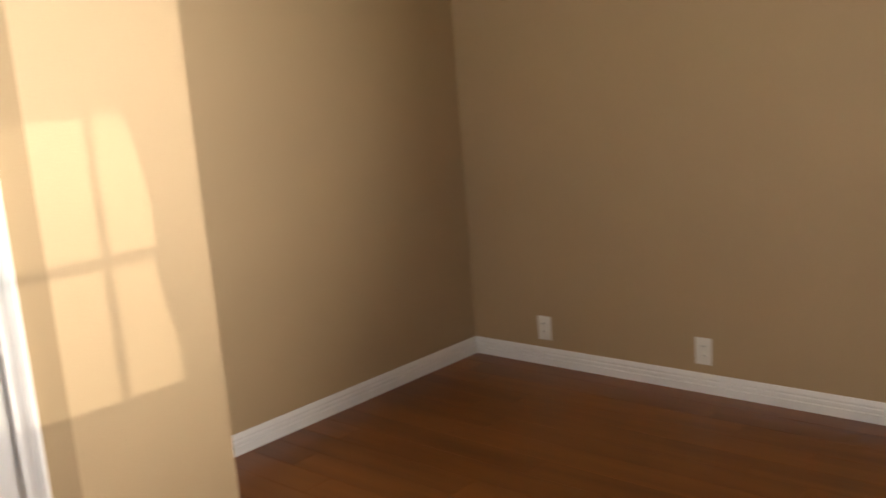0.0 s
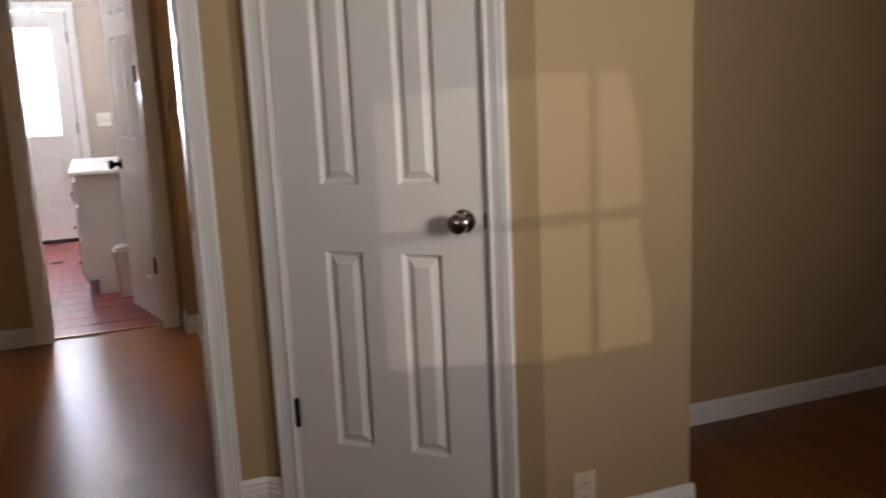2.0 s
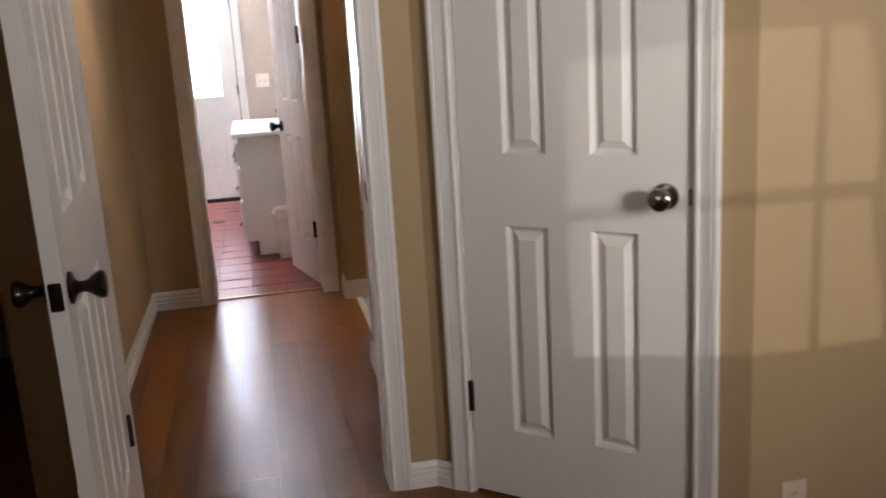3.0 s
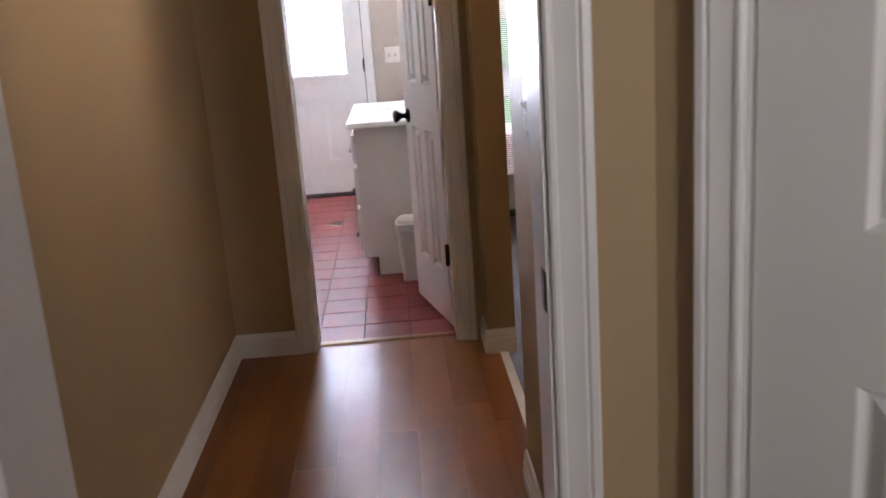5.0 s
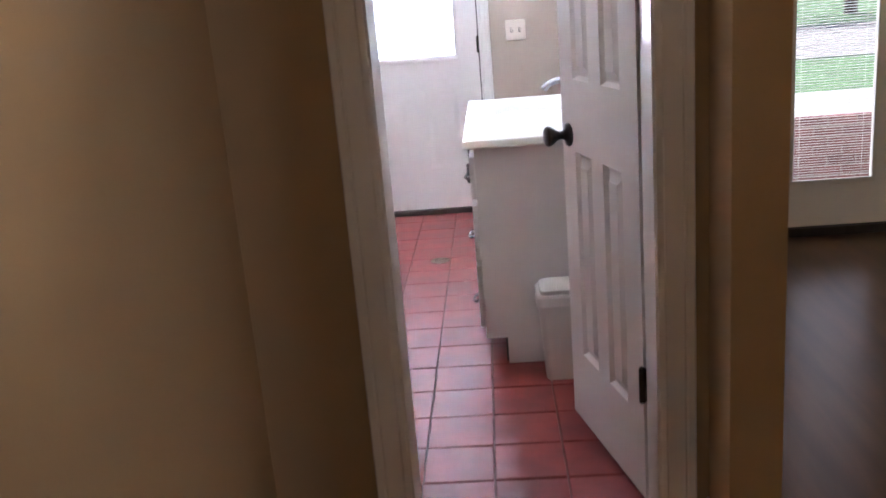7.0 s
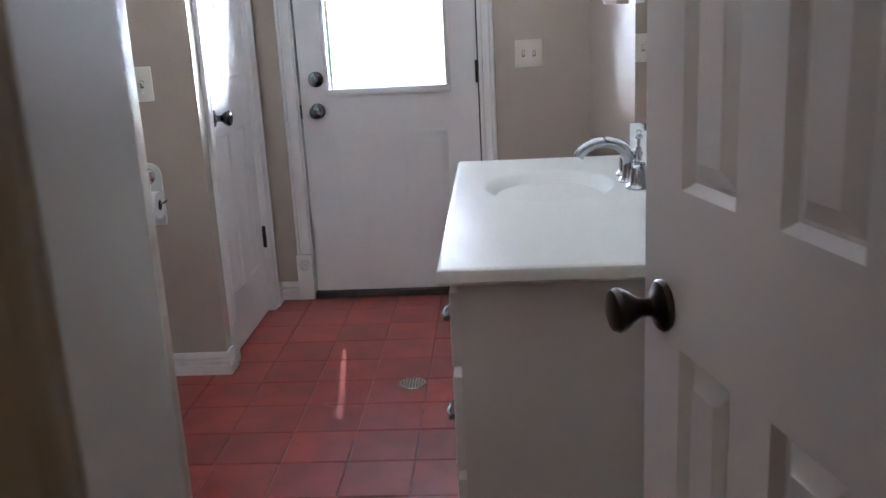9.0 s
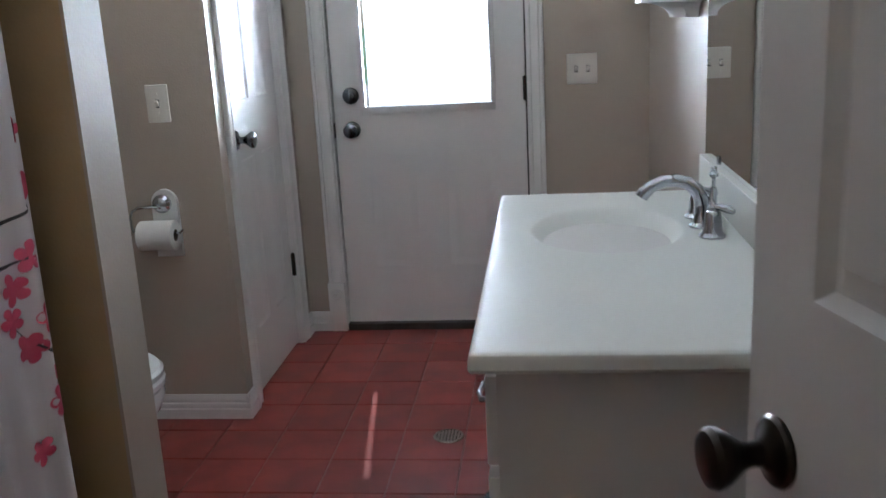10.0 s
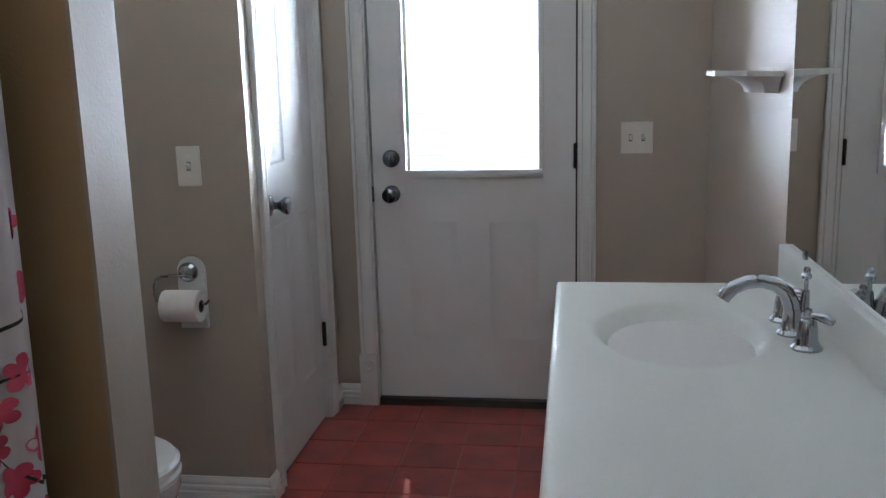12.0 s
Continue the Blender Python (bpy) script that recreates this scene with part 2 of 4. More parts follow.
# ---- plan ----
C1 = Vector((0.745, -2.46, 0))     # where the slanted closet wall meets the hall partition
C2 = Vector((1.433, -3.098, 0))    # where it meets the wall with the low outlet
U = (C2 - C1).normalized()
NRM = Vector((-U.y, U.x, 0)) * -1  # towards the bedroom
SLANT = (C2 - C1).length
EAST, NORTH, BUMP_X, SOUTH, WEST = 3.76, -2.56, 1.92, -6.2, -1.25
HALL_W, HALL_E = -0.335, 0.70
BATH_E, BATH_N, BATH_W = 0.672, 3.41, -1.75
LIV_Z, LIV_N = -0.19, 3.05
B0, B1, BY, BT = 0.0, 0.582, -0.075, 0.145    # bathroom doorway and the hall face of its wall


def slab(name, boxes, mat, label, category="wall"):
    bm = bmesh.new()
    for b in boxes:
        add_box(bm, *b)
    return structure(name, bm, mat, label, category)


T = 0.115
slab("floor_bedroom", [(WEST - T, SOUTH - T, -0.08, EAST + T, -2.46, -0.003)], M_WOOD, "orange-brown laminate floor with satin shine", "floor")
slab("floor_hall", [(HALL_W - T, -2.46, -0.08, 0.755, 0.012, -0.003), (WEST - T, -2.46, -0.08, HALL_W - T, -0.5, -0.003)], M_WOOD, "orange-brown laminate hall floor catching window light", "floor")
slab("floor_living_room", [(0.755, -2.43, LIV_Z - 0.08, 5.2, LIV_N + 0.13, LIV_Z)], M_WOOD_LIVING, "dark laminate floor one step below the hall", "floor")
slab("step_edge", [(0.742, -1.30, LIV_Z, 0.775, -0.257, 0.006)], M_TRIM, "pale painted edge of the step down", "step")
slab("floor_bathroom", [(BATH_W - T, 0.012, -0.08, BATH_E + T, BATH_N + T, -0.006)], M_GROUT, "grey grout bed of the tiled bathroom floor", "floor")
slab("ceiling", [(BATH_W - T, SOUTH - T, H, 5.3, BATH_N + T, H + 0.1)], M_CEIL, "flat white painted ceiling", "ceiling")

slab("wall_bedroom_east", [(EAST, SOUTH - T, 0, EAST + T, -2.445, H)], M_WALL, "beige painted bedroom wall with low outlets")
slab("wall_bedroom_north", [(BUMP_X - T, NORTH, 0, EAST, NORTH + T, H)], M_WALL, "beige painted bedroom wall in shade")
slab("wall_closet_side", [(BUMP_X - T, -3.098, 0, BUMP_X, NORTH, H)], M_WALL, "beige painted closet side wall")
bm = bmesh.new()
back = C2 - NRM * T
prism(bm, [(C2.x, C2.y), (BUMP_X - T, -3.098), (BUMP_X - T, -3.098 + T), (back.x, -3.098 + T)], (0, 0, 0), (1, 0, 0), (0, 1, 0), (0, 0, H))
structure("wall_closet_front", bm, M_WALL, "beige painted closet wall with a window-shaped light patch", "wall")
# slanted closet wall with its door opening
S0, S1, DOOR_H = 0.118, 0.800, 2.045
bm = bmesh.new()
for a, b, z0, z1 in ((0, S0, 0, H), (S1, SLANT, 0, H), (S0, S1, DOOR_H, H)):
    prism(bm, [(a, 0), (b, 0), (b, -T), (a, -T)], C1 + Z * z0, U, NRM, (0, 0, z1 - z0))
structure("wall_closet_slanted", bm, M_WALL, "beige painted slanted closet wall around a door", "wall")
J0, J1 = -0.148, 0.590
slab("wall_hall_south", [(WEST, -2.46, 0, -0.95, -2.345, H), (-0.205, -2.46, 0, J0 - 0.02, -2.345, H), (J1 + 0.02, -2.46, 0, 0.745, -2.345, H),
                         (J0 - 0.02, -2.46, DOOR_H, J1 + 0.02, -2.345, H), (-0.95, -2.46, DOOR_H, -0.205, -2.345, H)], M_WALL, "beige painted wall round the bedroom doorway")
slab("wall_hall_west", [(HALL_W - T, -2.345, 0, HALL_W, BY, H)], M_WALL, "beige painted hall wall with soft daylight streak")
slab("wall_hall_east", [(HALL_E, -2.345, 0, HALL_E + 0.11, -1.30, H), (HALL_E, -0.257, 0, HALL_E + 0.11, BY, H), (HALL_E, -1.30, 2.1, HALL_E + 0.11, -0.257, H),
                        (HALL_E, -2.345, -0.19, HALL_E + 0.11, -1.30, -0.08)], M_WALL, "beige painted hall wall with opening to the living room")
slab("wall_bathroom_south", [(BATH_W, BY, 0, B0 - 0.02, BY + BT, H), (B1 + 0.02, BY, 0, HALL_E + 0.11, BY + BT, H), (B0 - 0.02, BY, DOOR_H, B1 + 0.02, BY + BT, H)], M_WALL, "beige painted wall round the bathroom doorway")
slab("wall_dark_closet", [(WEST - T, -2.46, 0, WEST, -0.5, H), (WEST, -0.6, 0, HALL_W - T, -0.5, H)], M_WALL, "unlit closet walls behind the bedroom door")
# opening of the unseen window added for the west fill lamp
WW = (-5.25, -4.25, 0.98, 2.02)
slab("wall_bedroom_west", [(WEST - T, SOUTH, 0, WEST, WW[0], H), (WEST - T, WW[1], 0, WEST, -2.46, H), (WEST - T, WW[0], 0, WEST, WW[1], WW[2]), (WEST - T, WW[0], WW[3], WEST, WW[1], H)], M_WALL, "beige painted bedroom wall with an added unseen window")
# south wall with an unseen small window, sized to shape the closet wall's patch
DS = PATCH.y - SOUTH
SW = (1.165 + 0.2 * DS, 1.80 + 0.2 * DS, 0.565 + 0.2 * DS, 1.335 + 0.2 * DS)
slab("wall_bedroom_south", [(WEST, SOUTH - T, 0, SW[0], SOUTH, H),
                            (SW[0], SOUTH - T, 0, SW[1], SOUTH, SW[2]), (SW[0], SOUTH - T, SW[3], SW[1], SOUTH, H), (SW[1], SOUTH - T, 0, EAST, SOUTH, H)], M_WALL, "beige painted bedroom wall with windows")
slab("wall_bathroom_east", [(BATH_E, BY + BT, 0, 0.81, BATH_N, H)], M_WALL_BATH, "pale painted bathroom wall behind the vanity")
D0, D1 = -0.600, 0.195
slab("wall_bathroom_north", [(BATH_W, BATH_N, 0, D0 - 0.02, BATH_N + T, H), (D1 + 0.02, BATH_N, 0, 0.81, BATH_N + T, H), (D0 - 0.02, BATH_N, DOOR_H, D1 + 0.02, BATH_N + T, H)], M_WALL_BATH, "greige bathroom wall round the outside door")
slab("wall_bathroom_west", [(BATH_W - T, BY, 0, BATH_W, BATH_N + T, H)], M_WALL_BATH, "greige painted bathroom wall")
slab("wall_tub_end", [(BATH_W, 1.06, 0, -0.436, 1.112, H)], M_WALL, "beige painted end wall of the tub in shade")
slab("wall_tub_partition", [(BATH_W, 1.112, 0, -0.436, 1.17, H), (-0.436, 1.058, 0, -0.43, 1.17, H)], M_WALL_BATH, "greige end wall between tub and toilet")
LC = -0.765
L0, L1 = 2.665, 3.250
slab("wall_toilet_back", [(BATH_W, 2.53, 0, LC - T, 2.64, H)], M_WALL_BATH, "greige wall behind the paper holder")
slab("wall_linen_closet", [(LC - T, 2.53, 0, LC, L0 - 0.02, H), (LC - T, L1 + 0.02, 0, LC, BATH_N, H), (LC - T, L0 - 0.02, DOOR_H, LC, L1 + 0.02, H)], M_WALL_BATH, "greige wall round the linen closet door")
F0, F1 = 0.96, 2.52
slab("wall_living_north", [(0.81, LIV_N, LIV_Z, F0, LIV_N + T, H), (F1, LIV_N, LIV_Z, 5.2, LIV_N + T, H), (F0, LIV_N, LIV_Z + 2.05, F1, LIV_N + T, H)], M_WALL, "beige living room wall round french doors")
slab("wall_living_east", [(5.2, -2.43, LIV_Z, 5.3, 0.75, H), (5.2, 2.45, LIV_Z, 5.3, LIV_N + T, H), (5.2, 0.75, LIV_Z, 5.3, 2.45, 0.7), (5.2, 0.75, 2.0, 5.3, 2.45, H)], M_WALL, "beige painted living room wall with a window")
slab("wall_living_south", [(0.82, -2.43, LIV_Z, 5.2, -2.34, H)], M_WALL, "beige painted living room wall")

# ---- trim ----
CASING = [(0, 0), (0, 0.009), (0.004, 0.012), (0.010, 0.012), (0.013, 0.009), (0.022, 0.010), (0.034, 0.013), (0.042, 0.016), (0.046, 0.013), (0.050, 0.018), (0.060, 0.018), (0.063, 0.014), (0.063, 0)]


def trim_frame(name, p0, p1, out, depth, label, head=True, sides=(1, 1), opening=DOOR_H - 0.02, faces=(1, 1), z0=0.0, broad=1.0):
    """Jambs, stops and casings of an opening from p0 to p1 along the wall's face; out points to the viewer's side."""
    p0, p1, out = Vector(p0), Vector(p1), Vector(out)
    d = (p1 - p0).normalized()
    root = thing(name, Matrix(), label, "door frame", kind="structure")
    wide = (p1 - p0).length
    for s, (o, dd) in enumerate(((p0, d), (p1, -d))):
        if not sides[s]:
            continue
        part("jamb", prism(bmesh.new(), [(-0.018, 0.001), (0, 0.001), (0, -depth - 0.001), (-0.018, -depth - 0.001)], o + Z * z0, dd, out, Z * opening), M_TRIM, root)
        for f, (oo, nn) in enumerate(((o, out), (o - out * depth, -out))):
            if faces[f]:
                part("casing", prism(bmesh.new(), [(-0.006 - a * broad, b) for a, b in CASING], oo + Z * z0, dd, nn, Z * (opening + 0.06)), M_TRIM, root)
    part("head_jamb", prism(bmesh.new(), [(0, opening), (0, opening + 0.018), (wide, opening + 0.018), (wide, opening)], p0 + out * 0.001 + Z * z0, d, Z, out * (-depth - 0.002)), M_TRIM, root)
    for f, (oo, nn) in enumerate(((p0, out), (p0 - out * depth, -out))):
        if faces[f]:
            part("head_casing", prism(bmesh.new(), [(opening + a * broad, b) for a, b in CASING], oo - d * 0.005 + Z * z0, Z, nn, d * (wide + 0.01)), M_TRIM, root)
    return root


trim_frame("closet_door_frame", C1 + U * (S0 + 0.012), C1 + U * (S1 - 0.012), NRM, T, "white moulded casing round the closet door", faces=(1, 0))
trim_frame("bedroom_door_frame", (J0, -2.46, 0), (J1, -2.46, 0), (0, -1, 0), 0.115, "white moulded casing round the bedroom doorway")
trim_frame("bathroom_door_frame", (B0, BY, 0), (B1, BY, 0), (0, -1, 0), BT, "white moulded casing round the bathroom doorway", broad=1.28)
trim_frame("linen_door_frame", (LC, L0, 0), (LC, L1, 0), (1, 0, 0), T, "white moulded casing round the linen closet door", faces=(1, 0), sides=(1, 1))
trim_frame("outside_door_frame", (D0, BATH_N, 0), (D1, BATH_N, 0), (0, -1, 0), T, "white casing round the outside door with corner blocks", faces=(1, 0))
# stops added to close the door gaps; dark colour puts the shadow line in
stops = thing("door_stops", Matrix(), "stops behind the outside door, coloured dark as its gap shadow", "door stop", kind="structure")
for a in ((D0 - 0.003, 0, D0 + 0.016, DOOR_H - 0.02), (D1 - 0.016, 0, D1 + 0.003, DOOR_H - 0.02)):
    part("stop", box(a[0], BATH_N + 0.0575, a[1], a[2], BATH_N + 0.074, a[3]), M_STEPDARK, stops)
trim_frame("french_door_frame", (F0, LIV_N, 0), (F1, LIV_N, 0), (0, -1, 0), T, "white casing round the french doors", faces=(1, 0), z0=LIV_Z)


def baseboard(p0, p1, out, h, label):
    p0, p1, out = Vector(p0), Vector(p1), Vector(out)
    prof = [(0, 0), (0, 0.016), (0.40 * h, 0.016), (0.44 * h, 0.0105), (0.50 * h, 0.0105), (0.54 * h, 0.0145), (0.64 * h, 0.0135), (0.68 * h, 0.0085), (0.73 * h, 0.0085), (0.77 * h, 0.0115), (0.87 * h, 0.010), (0.94 * h, 0.006), (h, 0.005), (h, 0)]
    structure("baseboard", prism(bmesh.new(), [(b, a) for a, b in prof], p0, out, Z, p1 - p0), M_TRIM, label, "baseboard")


WB = "white moulded wooden baseboard"
HB = 0.082
baseboard((EAST, SOUTH, 0), (EAST, NORTH, 0), (-1, 0, 0), HB, WB)
baseboard((BUMP_X, NORTH, 0), (EAST, NORTH, 0), (0, -1, 0), HB, WB)
baseboard((BUMP_X, -3.098, 0), (BUMP_X, NORTH, 0), (1, 0, 0), HB, WB)
baseboard((C2.x, -3.098, 0), (BUMP_X + 0.014, -3.098, 0), (0, -1, 0), HB, WB)
baseboard(C1, C1 + U * (S0 - 0.06), NRM, HB, WB)
baseboard(C1 + U * (S1 + 0.06), C2, NRM, HB, WB)
baseboard((J1 + 0.07, -2.46, 0), (C1.x + 0.004, -2.46, 0), (0, -1, 0), HB, WB)
baseboard((HALL_W, -2.345, 0), (HALL_W, BY, 0), (1, 0, 0), 0.10, WB)
baseboard((HALL_W, BY, 0), (B0 - 0.087, BY, 0), (0, -1, 0), 0.10, WB)
baseboard((HALL_E, -2.345, 0), (HALL_E, -1.30, 0), (-1, 0, 0), 0.10, WB)
baseboard((HALL_E, -0.257, 0), (HALL_E, BY, 0), (-1, 0, 0), 0.10, WB)
baseboard((HALL_E - 0.014, -0.257, 0), (HALL_E + 0.11, -0.257, 0), (0, -1, 0), 0.10, WB)
baseboard((BATH_W, 2.53, 0), (LC + 0.012, 2.53, 0), (0, -1, 0), 0.085, WB)
baseboard((LC, 2.518, 0), (LC, L0 - 0.07, 0), (1, 0, 0), 0.085, WB)
baseboard((LC, L1 + 0.07, 0), (LC, BATH_N, 0), (1, 0, 0), 0.085, WB)
baseboard((LC, BATH_N, 0), (D0 - 0.07, BATH_N, 0), (0, -1, 0), 0.085, WB)
baseboard((D1 + 0.07, BATH_N, 0), (BATH_E, BATH_N, 0), (0, -1, 0), 0.085, WB)
baseboard((-0.43, 1.06, 0), (-0.43, 1.17, 0), (1, 0, 0), 0.085, WB)
baseboard((BATH_W, 1.17, 0), (-0.43, 1.17, 0), (0, 1, 0), 0.085, WB)
baseboard((HALL_E + 0.11, -2.34, LIV_Z), (HALL_E + 0.11, -1.30, LIV_Z), (1, 0, 0), 0.10, WB)
baseboard((F1 + 0.07, LIV_N, LIV_Z), (5.2, LIV_N, LIV_Z), (0, -1, 0), 0.10, WB)
structure("threshold", prism(bmesh.new(), [(-0.012, 0), (-0.006, 0.008), (0.012, 0.010), (0.03, 0.006), (0.036, -0.006), (-0.012, -0.006)], (B0, -0.012, 0), (0, 1, 0), Z, (B1 - B0, 0, 0)), M_BRASS, "worn brown metal strip between laminate and tile", "threshold")
structure("threshold", box(D0, BATH_N - 0.012, -0.005, D1, BATH_N + 0.1, 0.030, bevel=0.006), M_STEPDARK, "dark metal sill under the outside door", "threshold")
structure("threshold", box(F0, LIV_N - 0.02, LIV_Z, F1, LIV_N + 0.1, LIV_Z + 0.05, bevel=0.006), M_STEPDARK, "dark metal sill under the french doors", "threshold")
block = thing("corner_block", pose(D0 - 0.038, BATH_N, 0), "white plinth block with round rosette", "plinth block", kind="structure")
part("block", box(-0.036, -0.024, 0, 0.036, 0, 0.215, bevel=0.003), M_TRIM, block)
part("rosette", lathe(bmesh.new(), [(0.027, 0), (0.027, 0.004), (0.022, 0.007), (0.018, 0.003), (0.010, 0.003), (0.006, 0.008), (0, 0.009)], pose(0, -0.024, 0.165, 90)), M_TRIM, block)

# ---- doors ----
RAISED = [(0.0, 0.0), (0.004, 0.007), (0.010, 0.013), (0.015, 0.014), (0.035, 0.004), (0.038, 0.0005)]
SHALLOW = [(0.0, 0.0), (0.004, 0.003), (0.010, 0.006), (0.015, 0.006), (0.035, 0.002), (0.038, 0.0005)]
FLAT_MOULD = [(0.0, 0.0), (0.010, -0.0022), (0.020, -0.0004), (0.034, 0.0030), (0.054, 0.0004)]


def leaf_mesh(wd, ht, t, panels, holes=(), rings=RAISED):
    """A door leaf: x from 0 to wd, faces at y = 0 and y = -t; panels and holes are (x0, x1, z0, z1)."""
    bm = bmesh.new()
    xs = sorted({0, wd, *(v for p in (*panels, *holes) for v in p[:2])})
    zs = sorted({0, ht, *(v for p in (*panels, *holes) for v in p[2:])})
    inside = lambda x, z, rects: any(a < x < b and c < z < d for a, b, c, d in rects)
    for side, y in ((1, 0.0), (-1, -t)):
        for x0, x1 in zip(xs, xs[1:]):
            for z0, z1 in zip(zs, zs[1:]):
                if not inside((x0 + x1) / 2, (z0 + z1) / 2, (*panels, *holes)):
                    bm.faces.new([bm.verts.new((x, y, z)) for x, z in ((x0, z0), (x1, z0), (x1, z1), (x0, z1))])
        for a, b, c, d in panels:
            loops = []
            for mg, dp in rings:
                yy = y - side * dp
                loops.append([bm.verts.new((x, yy, z)) for x, z in ((a + mg, c + mg), (b - mg, c + mg), (b - mg, d - mg), (a + mg, d - mg))])
            for p, q in zip(loops, loops[1:]):
                for i in range(4):
                    bm.faces.new((p[i], p[(i + 1) % 4], q[(i + 1) % 4], q[i]))
            bm.faces.new(loops[-1])
    for a, b, c, d in ((0, wd, 0, ht), *holes):
        ring = [(a, c), (b, c), (b, d), (a, d)]
        for i in range(4):
            (xa, za), (xb, zb) = ring[i], ring[(i + 1) % 4]
            bm.faces.new([bm.verts.new(v) for v in ((xa, 0, za), (xb, 0, zb), (xb, -t, zb), (xa, -t, za))])
    bmesh.ops.remove_doubles(bm, verts=bm.verts, dist=1e-5)
    return bm


KNOB = [(0, 0), (0.033, 0), (0.034, 0.004), (0.031, 0.008), (0.018, 0.012), (0.0125, 0.018), (0.0115, 0.028), (0.0145, 0.037), (0.022, 0.047), (0.0275, 0.056), (0.029, 0.063), (0.026, 0.069), (0.018, 0.072), (0, 0.073)]
BALL = [(0, 0), (0.033, 0), (0.034, 0.004), (0.031, 0.009), (0.016, 0.013), (0.0125, 0.020), (0.014, 0.028), (0.022, 0.034), (0.028, 0.043), (0.0295, 0.052), (0.027, 0.061), (0.020, 0.067), (0.010, 0.070), (0, 0.0705)]


def add_knob(parent, x, z, t, mat, profile=KNOB, both=True, label=""):
    part("door_knob", lathe(bmesh.new(), profile, pose(x, 0, z, -90)), mat, parent, label)
    if both:
        part("door_knob", lathe(bmesh.new(), profile, pose(x, -t, z, 90)), mat, parent, label)


def add_hinge(parent, x, z, y=0.0, leaf_w=0.0):
    bm = bmesh.new()
    lathe(bm, [(0, -0.046), (0.0075, -0.046), (0.0085, -0.044), (0.0085, 0.044), (0.0075, 0.046), (0.0045, 0.049), (0, 0.050)], pose(x, y + 0.004, z), 12)
    if leaf_w:
        add_box(bm, x - 0.002, y - 0.032, z - 0.044, x + 0.0015, y, z + 0.044)
    part("hinge", bm, M_BRONZE, parent, "black door hinge")


def six_panels(wd, ht, st=0.115, mid=0.10, low=(0.225, 0.835), up=(1.035, 1.62), top=(1.73, 1.90)):
    pw = (wd - 2 * st - mid) / 2
    return [(x, x + pw, *zz) for x in (st, st + pw + mid) for zz in (low, up, top)]


# closet door in the slanted wall
CW = S1 - S0 - 0.034
ang = math.degrees(math.atan2(-U.y, -U.x))
o = C1 + U * (S1 - 0.018) - NRM * 0.006
door = thing("door_1", pose(o.x, o.y, 0.012, 0, 0, ang), "closed white six-panel closet door with satin nickel knob", "door", kind="structure")
part("leaf", leaf_mesh(CW, 2.0, 0.035, six_panels(CW, 2.0, 0.135, 0.125, (0.21, 0.825), (1.025, 1.62))), M_DOOR, door)
add_knob(door, 0.062, 0.925, 0.035, M_NICKEL, BALL, False, "brushed nickel knob")
part("latch_bolt", box(-0.004, -0.022, 0.905, 0.004, 0.001, 0.945), M_NICKEL, door)
for z in (0.30, 1.0, 1.75):
    if z != 1.0:
        add_hinge(door, CW + 0.002, z)
# bedroom door, opened back towards the dark closet
door = thing("door_2", pose(J0 + 0.002, -2.462, 0.012, 0, 0, -86.2), "white six-panel bedroom door standing wide open", "door", kind="structure")
HW = 0.725
part("leaf", leaf_mesh(HW, 2.0, 0.035, six_panels(HW, 2.0)), M_DOOR, door)
add_knob(door, HW - 0.062, 0.895, 0.035, M_BRONZE, KNOB, True, "dark bronze knob")
part("latch_plate", box(HW - 0.001, -0.030, 0.865, HW + 0.002, -0.005, 0.922, bevel=0.004), M_BRONZE, door, "black latch plate")
for z in (0.30, 1.75):
    add_hinge(door, 0.0, z)
tagged(new("strike_plate", finish("strike_plate", box(J1 - 0.002, -2.452, 0.905, J1 + 0.001, -2.420, 0.965, bevel=0.001), M_BRONZE)), "black strike plate on the bedroom door jamb", "strike plate", kind="structure")
# bathroom door, ajar into the room
door = thing("door_3", pose(0.575, 0.072, 0.012, 0, 0, 103.6), "white six-panel bathroom door standing open", "door", kind="structure")
BW = 0.552
part("leaf", leaf_mesh(BW, 2.0, 0.035, six_panels(BW, 2.0, 0.105, 0.085)), M_DOOR, door)
add_knob(door, BW - 0.060, 0.878, 0.035, M_BRONZE, KNOB, True, "dark bronze knob")
for z in (0.32, 1.40):
    add_hinge(door, -0.002, z, 0.0, 0.03)
# linen closet door
LW2 = L1 - L0 - 0.006
door = thing("door_4", pose(LC - 0.016, L1 - 0.003, 0.012, 0, 0, -90), "closed white panelled linen closet door with pewter knob", "door", kind="structure")
part("leaf", leaf_mesh(LW2, 2.0, 0.035, six_panels(LW2, 2.0, 0.10, 0.085), (), SHALLOW), M_DOOR, door)
add_knob(door, LW2 - 0.06, 0.91, 0.035, M_PEWTER, KNOB, False, "shiny pewter knob")
for z in (0.33, 1.75):
    add_hinge(door, 0.0, z, 0.004)
